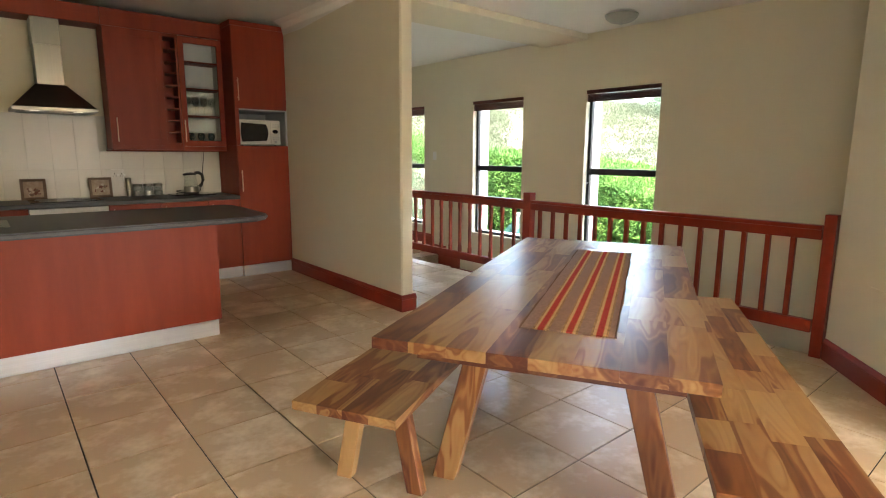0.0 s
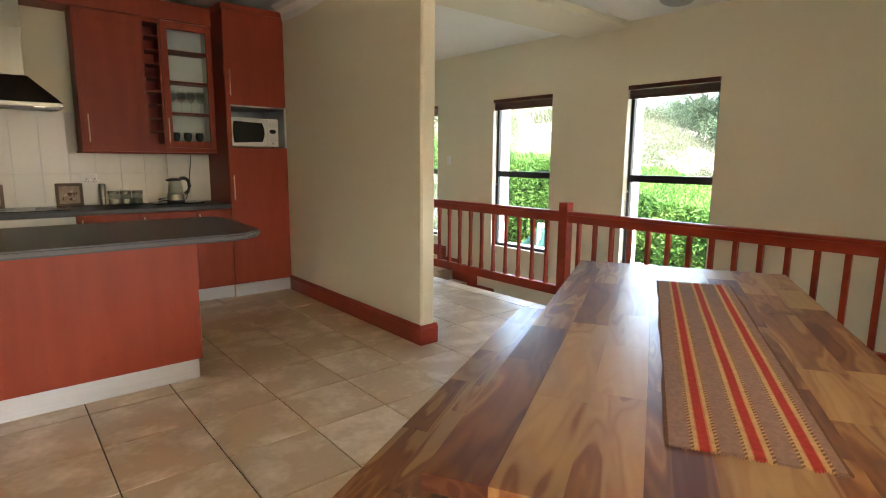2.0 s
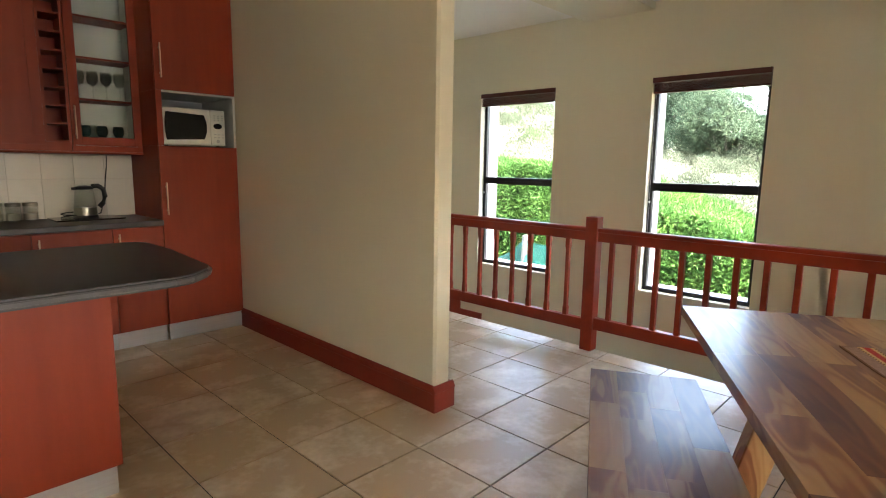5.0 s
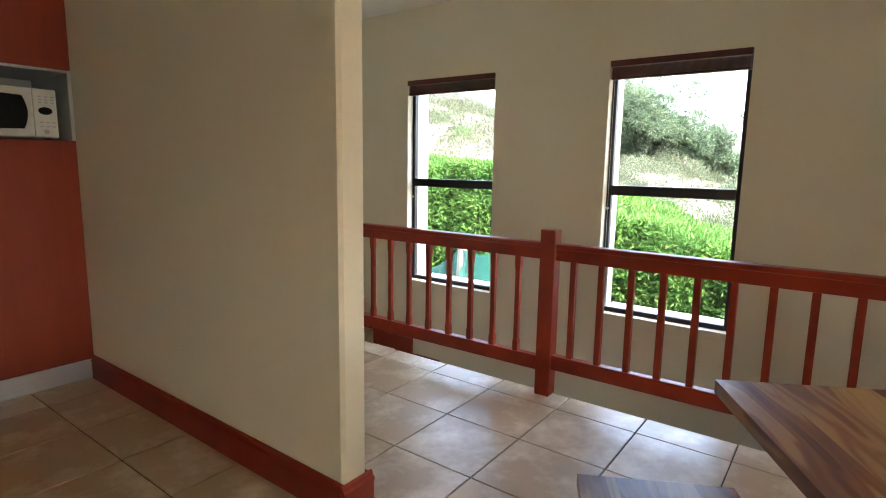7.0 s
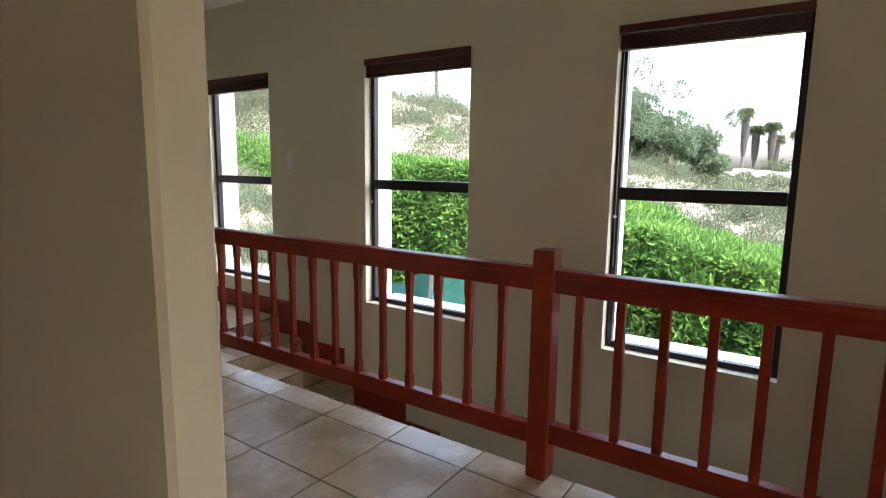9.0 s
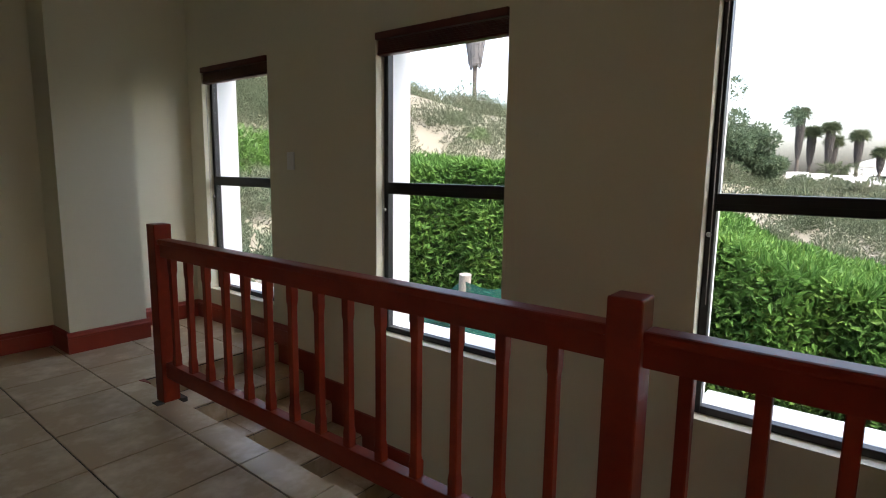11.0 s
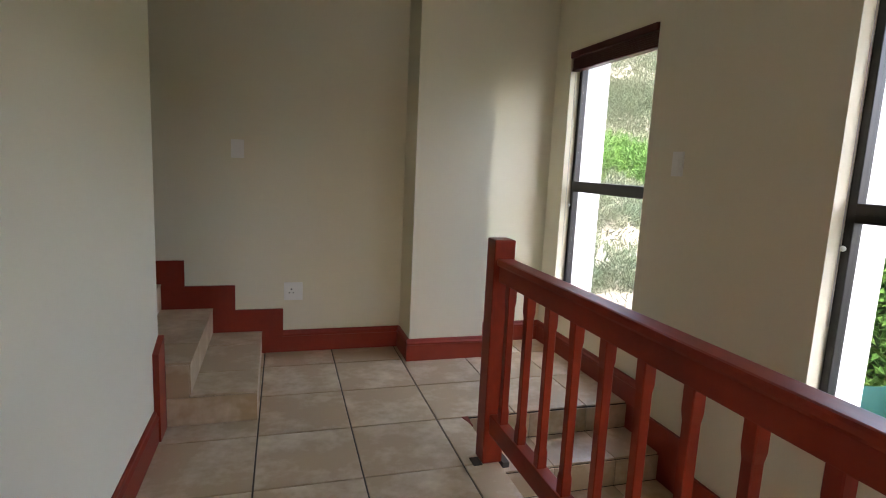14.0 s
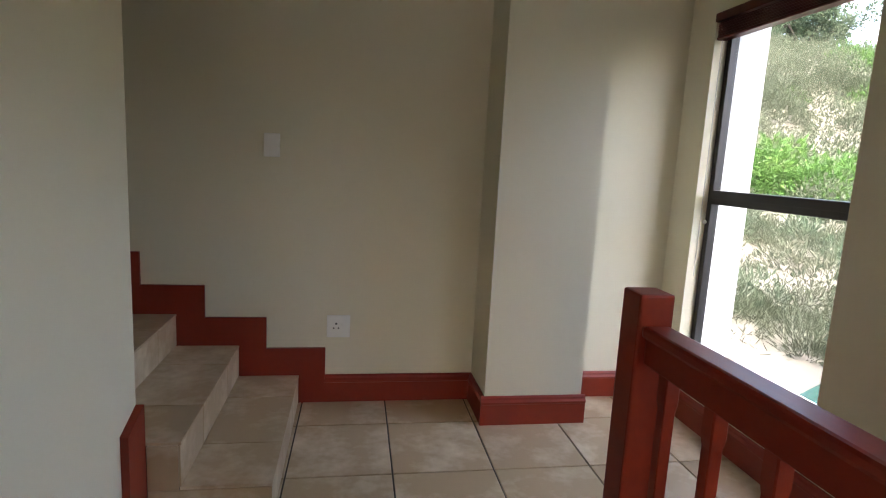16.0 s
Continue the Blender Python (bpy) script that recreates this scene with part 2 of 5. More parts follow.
skirting("baseboard_partition", [((2.872, 3.844), (2.906, 6.05), (-1, 0.015)), ((2.854, 3.844), (3.012, 3.844), (0, -1)), ((2.993, 3.844), (3.0095, 6.715), (1, -0.006))])
skirting("baseboard_landing", [((3.562, YB), (4.342, YB), (0, -1)), ((4.342, YB), (4.342, 7.528), (-1, 0)), ((4.322, 7.528), (4.862, 7.528), (0, -1)), ((4.842, 7.528), (4.842, YB), (1, 0)), ((4.842, YB), (XW, YB), (0, -1)), ((XW, YB), (XW, 6.542), (-1, 0))])
skirting("baseboard_diagonal", [((4.40, 1.14), (3.30, 0.22), (-0.64, 0.77))])

# stair skirting in steps, up the back wall and down the window wall
RISE, GO, FIRST = 0.160, 0.291, 0.148     # rise, going, height of the lowest step
bm = bmesh.new()
for i in range(7):
    x1 = 3.563 - GO * i
    box(bm, x1 - GO - (0.0 if i < 6 else 0.2), x1, YB - 0.018, YB - 0.0005, RISE * i - 0.03, FIRST + RISE * i + 0.143)
    box(bm, x1 - 0.012, x1 + 0.002, YB - 0.021, YB - 0.018, RISE * i + 0.135, FIRST + RISE * i + 0.145)
solid("baseboard_stairs_up", bm, SKIRT, "stepped mahogany-stained skirting beside the rising stairs", "skirting")
FALL, RUN = 0.144, 0.2945
STEP = 0.311
bm = bmesh.new()
for i in range(9):
    y1 = 6.53 - STEP * i
    box(bm, XW - 0.018, XW - 0.0005, y1 - STEP, y1, -FALL * (i + 2) - 0.10, 0.145 - FALL * (i + 1))
box(bm, XW - 0.018, XW - 0.0005, 6.5305, 6.72, -FALL * 2 - 0.10, -0.0008)
solid("baseboard_stairs_down", bm, SKIRT, "stepped mahogany-stained skirting beside the falling stairs", "skirting")
bm = prism(bmesh.new(), [(3.008, 6.722), (3.036, 6.716), (3.036, 6.85), (3.008, 6.85)], 0, 0.40)
for v in bm.verts:
    if v.co.z > 0.2 and v.co.y > 6.82:
        v.co.z = 0.445
solid("baseboard_upright", bm, SKIRT, "upright mahogany-stained skirting end at the wall corner", "skirting")

# ---- railing ----
def newel(parent, y, label=""):
    w = 0.045 if y > 2 else 0.036
    bm = boxed(XR - w, XR + w, y - w, y + w, 0.0, 0.972, bevel=0.007)
    return part("post", bm, REDWOOD, parent, label)


rail_thing = thing("railing", "red-stained wooden railing along the stairwell edge", "railing")
POSTS = [1.19, 3.778, 6.287]
SPINDLES = [[3.632 - 0.1594 * k for k in range(15)], [3.976 + 0.168 * k for k in range(14)]]
FOOTS = [0.247, 0.225]       # top of the bottom rail in each bay
for y in POSTS:
    newel(rail_thing, y)
part("base_plate", boxed(XR - 0.085, XR - 0.046, POSTS[2] - 0.052, POSTS[2] + 0.01, 0.0005, 0.005), GROUT, rail_thing)
part("base_plate", boxed(XR + 0.046, XR + 0.075, POSTS[2] - 0.060, POSTS[2] + 0.03, -0.02, 0.004), GROUT, rail_thing)
solid("trim_landing", prism(bmesh.new(), [(4.420, 6.682), (4.446, 6.585), (4.453, 6.682)], -0.10, 0.004), SKIRT, "small mahogany-stained trim piece at the stair head", "trim")
for a, b, spindles, foot in zip(POSTS, POSTS[1:], SPINDLES, FOOTS):
    y0, y1 = a + 0.045, b - 0.045
    bm = boxed(XR - 0.022, XR + 0.022, y0, y1, 0.800, 0.866, bevel=0.003)
    box(bm, XR - 0.036, XR + 0.036, y0, y1, 0.866, 0.896, bevel=0.009)
    part("top_rail", bm, REDWOOD, rail_thing)
    part("bottom_rail", boxed(XR - 0.025, XR + 0.025, y0, y1, foot - 0.085, foot, bevel=0.004), REDWOOD, rail_thing)
    for y in spindles:
        bm = bmesh.new()
        half = [(0.0182, foot), (0.0182, foot + 0.052), (0.0178, foot + 0.057), (0.0150, foot + 0.075), (0.0148, 0.50), (0.0150, 0.715), (0.0178, 0.735), (0.0182, 0.740), (0.0182, 0.800)]
        if foot > 0.24:
            half = [(0.0165, foot), (0.0165, 0.800)]
        corners = ((-1, -0.83), (-0.83, -1), (0.83, -1), (1, -0.83), (1, 0.83), (0.83, 1), (-0.83, 1), (-1, 0.83))
        rings = [[bm.verts.new((XR + sx * r, y + sy * r, z)) for sx, sy in corners] for r, z in half]
        for p, q in zip(rings, rings[1:]):
            for i in range(8):
                bm.faces.new((p[i], p[(i + 1) % 8], q[(i + 1) % 8], q[i]))
        part("baluster", bm, REDWOOD, rail_thing)

# ---- windows and blinds ----
GLASS = bpy.data.materials.new("clear_glass")
GLASS.use_nodes = True
gn, gl = GLASS.node_tree.nodes, GLASS.node_tree.links
clear, gloss, gm = gn.new("ShaderNodeBsdfTransparent"), gn.new("ShaderNodeBsdfGlossy"), gn.new("ShaderNodeMixShader")
clear.inputs["Color"].default_value, gloss.inputs["Roughness"].default_value = (0.95, 0.965, 0.96, 1), 0.02
facing, grow, lift = gn.new("ShaderNodeLayerWeight"), gn.new("ShaderNodeMath"), gn.new("ShaderNodeMath")
grow.operation, lift.operation = "POWER", "MULTIPLY_ADD"
grow.inputs[1].default_value, lift.inputs[1].default_value, lift.inputs[2].default_value = 4.0, 0.4, 0.02
gl.new(facing.outputs["Facing"], grow.inputs[0])
gl.new(grow.outputs[0], lift.inputs[0])
gl.new(lift.outputs[0], gm.inputs["Fac"])
gl.new(clear.outputs[0], gm.inputs[1])
gl.new(gloss.outputs[0], gm.inputs[2])
gl.new(gm.outputs[0], gn["Material Output"].inputs["Surface"])
WHITE = mat("white_plastic", (0.78, 0.77, 0.73), 0.4, vary=0.05, scale=20)
BLINDWOOD = mat("dark_mahogany_blind", (0.12, 0.022, 0.014), 0.4, vary=0.4, scale=6, fine=0.2, fine_scale=50, dark=(0.05, 0.012, 0.009))
CORD = mat("grey_cord", (0.45, 0.42, 0.38), 0.8, vary=0.1)

for k, (y0, y1) in enumerate(WINDOWS):
    w = thing("window_%d" % (k + 1), "tall window with a dark bronze aluminium frame", "window", kind="structure")
    fx0, fx1 = XW + 0.068, XW + 0.112
    t = 0.034
    bm = bmesh.new()
    box(bm, fx0, fx1, y0, y0 + t, SILL, HEAD, bevel=0.003)
    box(bm, fx0, fx1, y1 - t, y1, SILL, HEAD, bevel=0.003)
    box(bm, fx0, fx1, y0 + t, y1 - t, SILL, SILL + t, bevel=0.003)
    box(bm, fx0, fx1, y0 + t, y1 - t, HEAD - t, HEAD, bevel=0.003)
    part("window_frame", bm, BLACK, w)
    bm = boxed(fx0 - 0.006, fx1, y0 + t, y1 - t, 1.125, 1.195, bevel=0.004)
    box(bm, fx0 - 0.010, fx0 - 0.004, y0 + t, y1 - t, 1.150, 1.156)
    part("transom", bm, BLACK, w)
    for z0, z1 in ((SILL + t, 1.125), (1.195, HEAD - t)):
        p = part("pane", boxed(fx0 + 0.018, fx0 + 0.022, y0 + t, y1 - t, z0, z1), GLASS, w)
        p.visible_shadow = False
    bm = bmesh.new()
    lathe(bm, [(0.0, 0.0), (0.010, 0.001), (0.011, 0.006), (0.007, 0.012), (0.0, 0.014)], 12, pose(fx0 - 0.006, y1 - 0.016, 1.03, 0, -90, 0))
    part("catch", bm, WHITE, w, "small white window catch")
    bl = thing("blind", "rolled-up dark mahogany wooden blind above a window", "blind", group="window blinds")
    part("headrail", boxed(XW - 0.012, XW + 0.052, y0 + 0.004, y1 - 0.004, HEAD - 0.042, HEAD - 0.002, bevel=0.003), BLINDWOOD, bl)
    for j in range(11):
        z = HEAD - 0.048 - 0.0058 * j
        part("slat", boxed(XW + 0.004 + 0.002 * (j % 2), XW + 0.050, y0 + 0.012, y1 - 0.012, z - 0.0036, z), BLINDWOOD, bl)
    part("bottom_rail", boxed(XW + 0.002, XW + 0.052, y0 + 0.010, y1 - 0.010, HEAD - 0.126, HEAD - 0.112, bevel=0.003), BLINDWOOD, bl)
    part("cord", tube(bmesh.new(), [(XW + 0.02, y1 - 0.03, HEAD - 0.05), (XW + 0.022, y1 - 0.028, 1.5), (XW + 0.018, y1 - 0.034, 0.75)], 0.0018, 6), CORD, bl)
    solid("window_sill_outer_%d" % (k + 1), boxed(XW + 0.114, XW + 0.36, y0 + 0.002, y1 - 0.002, SILL - 0.018, SILL + 0.004), OUTWALL, "white plastered outer sill", "sill")

# ---- switches, sockets, lamp ----
DARKHOLE = mat("black_plastic", (0.02, 0.02, 0.02), 0.5, vary=0.1)


def switch_plate(m, w, h, rockers, label):
    th = thing("light_switch", label, "switch", m)
    part("plate", boxed(-w / 2, w / 2, -0.009, 0, -h / 2, h / 2, bevel=0.003), WHITE, th)
    for i in range(rockers):
        x = (i - (rockers - 1) / 2) * 0.03
        part("rocker", boxed(x - 0.011, x + 0.011, -0.0125, -0.009, -0.022, 0.022, bevel=0.0012), WHITE, th)
    return th


def socket_plate(m, w, h, label, twin=False):
    th = thing("wall_socket", label, "socket", m)
    part("plate", boxed(-w / 2, w / 2, -0.009, 0, -h / 2, h / 2, bevel=0.003), WHITE, th)
    for c in ((-w / 4, w / 4) if twin else (-0.012,)):
        for dx, dz, r in ((0, 0.014, 0.0055), (-0.012, -0.009, 0.0042), (0.012, -0.009, 0.0042)):
            part("socket_hole", lathe(bmesh.new(), [(r, 0), (r, 0.0012)], 12, pose(c + dx, -0.009, dz, 90, 0, 0)), DARKHOLE, th)
        part("rocker", boxed(c + 0.024, c + 0.034, -0.0125, -0.009, -0.008, 0.010, bevel=0.001), WHITE, th)
    return th


switch_plate(pose(3.295, YB, 1.303), 0.076, 0.112, 1, "white plastic light switch on the cream back wall")
switch_plate(pose(XW, 6.49, 1.32, 0, 0, -90), 0.076, 0.120, 1, "white plastic light switch beside a window")
socket_plate(pose(3.628, YB, 0.405), 0.118, 0.118, "white three-pin wall socket above the skirting")
socket_plate(pose(1.30, 6.622, 1.117), 0.125, 0.118, "white twin wall socket above the kitchen worktop", True)

FROST = mat("frosted_lamp_glass", (0.27, 0.265, 0.235), 0.35, vary=0.1, scale=12)
lamp = thing("ceiling_lamp", "unlit frosted glass dome lamp on the white ceiling", "lamp", pose(4.89, 3.15, H))
part("base", lathe(bmesh.new(), [(0.12, -0.025), (0.125, -0.02), (0.125, 0.0)], 32), WHITE, lamp, smooth=True)
part("shade", lathe(bmesh.new(), [(0.0, -0.095), (0.05, -0.092), (0.10, -0.078), (0.135, -0.055), (0.15, -0.03), (0.152, -0.018), (0.145, -0.014)], 36), FROST, lamp, "frosted glass dome", smooth=True)
part("finial", lathe(bmesh.new(), [(0.0, -0.108), (0.008, -0.105), (0.010, -0.098), (0.006, -0.092)], 14), ALU, lamp, smooth=True)

# ---- dining table and benches ----
def plank_material(name, sap, mid, heart):
    m = bpy.data.materials.new(name)
    m.use_nodes = True
    n, l = m.node_tree.nodes, m.node_tree.links
    p = n["Principled BSDF"]
    tc, oi, mp = n.new("ShaderNodeTexCoord"), n.new("ShaderNodeObjectInfo"), n.new("ShaderNodeMapping")
    mul = n.new("ShaderNodeVectorMath")
    mul.operation = "MULTIPLY"
    mul.inputs[1].default_value = (41.0, 17.0, 29.0)
    comb = n.new("ShaderNodeCombineXYZ")
    for i in range(3):
        l.new(oi.outputs["Random"], comb.inputs[i])
    l.new(comb.outputs[0], mul.inputs[0])
    l.new(tc.outputs["Object"], mp.inputs["Vector"])
    l.new(mul.outputs[0], mp.inputs["Location"])
    mp.inputs["Scale"].default_value = (1.3, 8.5, 8.5)
    fig = n.new("ShaderNodeTexNoise")
    fig.inputs["Scale"].default_value, fig.inputs["Detail"].default_value, fig.inputs["Distortion"].default_value = 1.0, 2.0, 0.35
    l.new(mp.outputs[0], fig.inputs["Vector"])
    grain = n.new("ShaderNodeTexNoise")
    grain.inputs["Scale"].default_value, grain.inputs["Detail"].default_value = 9.0, 6.0
    l.new(mp.outputs[0], grain.inputs["Vector"])
    ring = n.new("ShaderNodeMath")
    ring.operation = "MULTIPLY"
    ring.inputs[1].default_value = 62.0
    l.new(fig.outputs["Fac"], ring.inputs[0])
    sine = n.new("ShaderNodeMath")
    sine.operation = "SINE"
    l.new(ring.outputs[0], sine.inputs[0])
    # tone: the plank's own, the figure, the growth rings and the grain
    a = n.new("ShaderNodeMath")
    a.operation = "MULTIPLY_ADD"
    a.inputs[1].default_value, a.inputs[2].default_value = 0.70, -0.76
    l.new(oi.outputs["Random"], a.inputs[0])
    b = n.new("ShaderNodeMath")
    b.operation = "MULTIPLY_ADD"
    b.inputs[1].default_value = 1.85
    l.new(fig.outputs["Fac"], b.inputs[0])
    l.new(a.outputs[0], b.inputs[2])
    c = n.new("ShaderNodeMath")
    c.operation = "MULTIPLY_ADD"
    c.inputs[1].default_value = 0.10
    l.new(sine.outputs[0], c.inputs[0])
    l.new(b.outputs[0], c.inputs[2])
    d = n.new("ShaderNodeMath")
    d.operation = "MULTIPLY_ADD"
    d.inputs[1].default_value = 0.14
    l.new(grain.outputs["Fac"], d.inputs[0])
    l.new(c.outputs[0], d.inputs[2])
    ramp = n.new("ShaderNodeValToRGB")
    e = ramp.color_ramp.elements
    e[0].position, e[0].color = 0.10, (*sap, 1)
    e[1].position, e[1].color = 1.0, (*heart, 1)
    for at, f, g in ((0.50, 0.55, 0.0), (0.575, 0.85, 0.0), (0.615, 1.0, 0.15), (0.80, 1.0, 0.55)):
        k = e.new(at)
        k.color = tuple((1 - g) * ((1 - f) * x + f * y) + g * z for x, y, z in zip(sap, mid, heart)) + (1,)
    l.new(d.outputs[0], ramp.inputs["Fac"])
    l.new(ramp.outputs["Color"], p.inputs["Base Color"])
    p.inputs["Roughness"].default_value = 0.45
    p.inputs["Coat Weight"].default_value, p.inputs["Coat Roughness"].default_value = 0.42, 0.24
    p.inputs["Specular IOR Level"].default_value = 0.25
    bp = n.new("ShaderNodeBump")
    bp.inputs["Strength"].default_value, bp.inputs["Distance"].default_value = 0.05, 0.002
    l.new(grain.outputs["Fac"], bp.inputs["Height"])
    l.new(bp.outputs["Normal"], p.inputs["Normal"])
    return m


PLANK = plank_material("varnished_sheesham_wood", (0.36, 0.212, 0.080), (0.215, 0.084, 0.026), (0.085, 0.021, 0.009))
rng = random.Random(7)


def stave(parent, x0, x1, y0, y1, z0, z1, bevel=0.0003, name="stave"):
    bm = boxed(-(x1 - x0) / 2, (x1 - x0) / 2, -(y1 - y0) / 2, (y1 - y0) / 2, -(z1 - z0) / 2, (z1 - z0) / 2)
    if bevel:
        bmesh.ops.bevel(bm, geom=list(bm.edges), offset=bevel, segments=1, affect="EDGES")
    ob = part(name, bm, PLANK, parent)
    ob.location = ((x0 + x1) / 2, (y0 + y1) / 2, (z0 + z1) / 2)
    return ob


def stave_board(parent, length, width, z0, z1, rows):
    """A board glued up from staves of uneven length."""
    core = part("tabletop" if width > 0.6 else "seat", boxed(-length / 2 + 0.006, length / 2 - 0.006, -width / 2 + 0.006, width / 2 - 0.006, z0 + 0.004, z1 - 0.004), PLANK, parent)
    w = width / rows
    for r in range(rows):
        x = -length / 2
        while x < length / 2 - 1e-4:
            step = rng.uniform(0.30, 0.92) if width > 0.6 else rng.uniform(0.20, 0.52)
            if length / 2 - x - step < 0.2:
                step = length / 2 - x
            stave(core, x, x + step - 0.0001, -width / 2 + r * w, -width / 2 + (r + 1) * w - 0.0001, z0, z1)
            x += step
    return core


def leg(parent, foot, top, across, thick):
    """A straight leg that leans from foot to top."""
    f, t = Vector(foot), Vector(top)
    axis = t - f
    bm = bmesh.new()
    rings = []
    for p in (f, t):
        rings.append([bm.verts.new(p + Vector((sx * across / 2, sy * thick / 2, 0))) for sx, sy in ((-1, -1), (1, -1), (1, 1), (-1, 1))])
    for i in range(4):
        bm.faces.new((rings[0][i], rings[0][(i + 1) % 4], rings[1][(i + 1) % 4], rings[1][i]))
    bm.faces.new(list(reversed(rings[0])))
    bm.faces.new(rings[1])
    bmesh.ops.bevel(bm, geom=list(bm.edges), offset=0.004, segments=1, affect="EDGES")
    mid = (f + t) / 2
    turn = Matrix.Rotation(radians(90), 4, "Y")
    bmesh.ops.transform(bm, matrix=turn.inverted() @ Matrix.Translation(-mid), verts=bm.verts)
    ob = part("leg", bm, PLANK, parent)
    ob.matrix_basis = Matrix.Translation(mid) @ turn
    return ob


table = thing("dining_table", "varnished sheesham wood dining table with splayed legs", "table", pose(2.356, 1.677, 0, 0, 0, 28.9))
stave_board(table, 2.335, 1.02, 0.728, 0.765, 8)
stave(table, -1.145, 1.145, -0.43, 0.36, 0.706, 0.7275, 0.001, "under_board")
for su in (-1, 1):
    stave(table, su * 0.66 - 0.045, su * 0.66 + 0.045, -0.34, 0.34, 0.66, 0.7055, 0.002, "bearer")
    for sv in (-1, 1):
        leg(table, (su * 0.66, sv * 0.44, 0), (su * 0.66, sv * 0.265, 0.704), 0.075, 0.098)


def bench(m, label):
    b = thing("bench", label, "bench", m, group="benches beside the table")
    stave_board(b, 2.28, 0.425, 0.415, 0.45, 4)
    for su in (-1, 1):
        stave(b, su * 0.86 - 0.035, su * 0.86 + 0.035, -0.13, 0.13, 0.385, 0.4145, 0.002, "bearer")
        for sv in (-1, 1):
            leg(b, (su * 0.86, sv * 0.165, 0), (su * 0.86, sv * 0.085, 0.414), 0.05, 0.07)
    return b


bench(pose(2.075, 2.273, 0, 0, 0, 28.1), "varnished sheesham wood bench on the kitchen side of the table")
bench(pose(2.684, 1.089, 0, 0, 0, 32.0), "varnished sheesham wood bench by the railing and angled wall")

# woven runner on the table
CLOTH = bpy.data.materials.new("striped_woven_cotton")
CLOTH.use_nodes = True
cn, cl = CLOTH.node_tree.nodes, CLOTH.node_tree.links
ctc, csep, cramp, cmr = cn.new("ShaderNodeTexCoord"), cn.new("ShaderNodeSeparateXYZ"), cn.new("ShaderNodeValToRGB"), cn.new("ShaderNodeMapRange")
cl.new(ctc.outputs["Object"], csep.inputs[0])
cmr.inputs["From Min"].default_value, cmr.inputs["From Max"].default_value = -0.16, 0.16
cl.new(csep.outputs["Y"], cmr.inputs["Value"])
cl.new(cmr.outputs["Result"], cramp.inputs["Fac"])
cramp.color_ramp.interpolation = "CONSTANT"
TAUPE, GOLD, RED, DARK, ORANGE = (0.30, 0.185, 0.14), (0.58, 0.36, 0.16), (0.42, 0.045, 0.032), (0.17, 0.085, 0.045), (0.52, 0.18, 0.07)
bands = [(0.0, DARK), (0.02, TAUPE)]
for c in (0.17, 0.47, 0.77):
    bands += [(c - 0.088, DARK), (c - 0.066, GOLD), (c - 0.040, ORANGE), (c - 0.030, RED), (c + 0.028, ORANGE), (c + 0.036, GOLD), (c + 0.062, DARK), (c + 0.084, TAUPE)]
bands += [(0.98, DARK)]
el = cramp.color_ramp.elements
for i, (p, col) in enumerate(bands):
    k = el[i] if i < 2 else el.new(p)
    k.position, k.color = p, (*col, 1)
cn_noise, cn_mix = cn.new("ShaderNodeTexNoise"), cn.new("ShaderNodeMix")
cn_noise.inputs["Scale"].default_value = 90.0
cn_mix.data_type, cn_mix.blend_type = "RGBA", "MULTIPLY"
cn_mix.inputs["Factor"].default_value = 0.55
cl.new(ctc.outputs["Object"], cn_noise.inputs["Vector"])
cmask, cstitch, cboth, cthread = cn.new("ShaderNodeValToRGB"), cn.new("ShaderNodeTexWave"), cn.new("ShaderNodeMath"), cn.new("ShaderNodeMix")
cmask.color_ramp.interpolation = "CONSTANT"
for i, (p, col) in enumerate(bands):
    k = cmask.color_ramp.elements[i] if i < 2 else cmask.color_ramp.elements.new(p)
    k.position, k.color = p, (1, 1, 1, 1) if col is DARK and 0.03 < p < 0.97 else (0, 0, 0, 1)
cl.new(cmr.outputs["Result"], cmask.inputs["Fac"])
cstitch.bands_direction = "DIAGONAL"
cstitch.inputs["Scale"].default_value, cstitch.inputs["Distortion"].default_value, cstitch.inputs["Detail Scale"].default_value = 42.0, 1.2, 3.0
cl.new(ctc.outputs["Object"], cstitch.inputs["Vector"])
cboth.operation = "MULTIPLY"
cl.new(cmask.outputs["Color"], cboth.inputs[0])
cl.new(cstitch.outputs["Fac"], cboth.inputs[1])
cthread.data_type = "RGBA"
cthread.inputs["B"].default_value = (*GOLD, 1)
cl.new(cboth.outputs[0], cthread.inputs["Factor"])
cl.new(cramp.outputs["Color"], cthread.inputs["A"])
cl.new(cthread.outputs["Result"], cn_mix.inputs["A"])
cl.new(cn_noise.outputs["Fac"], cn_mix.inputs["B"])
cgain = cn.new("ShaderNodeMix")
cgain.data_type, cgain.blend_type = "RGBA", "ADD"
cgain.inputs["Factor"].default_value = 0.12
cl.new(cn_mix.outputs["Result"], cgain.inputs["A"])
cl.new(cramp.outputs["Color"], cgain.inputs["B"])
cl.new(cgain.outputs["Result"], cn["Principled BSDF"].inputs["Base Color"])
cn["Principled BSDF"].inputs["Roughness"].default_value = 0.9
cn["Principled BSDF"].inputs["Specular IOR Level"].default_value = 0.1
wave = cn.new("ShaderNodeTexWave")
wave.inputs["Scale"].default_value, wave.bands_direction = 110.0, "X"
cl.new(ctc.outputs["Object"], wave.inputs["Vector"])
cb = cn.new("ShaderNodeBump")
cb.inputs["Strength"].default_value, cb.inputs["Distance"].default_value = 0.5, 0.001
cl.new(wave.outputs["Fac"], cb.inputs["Height"])
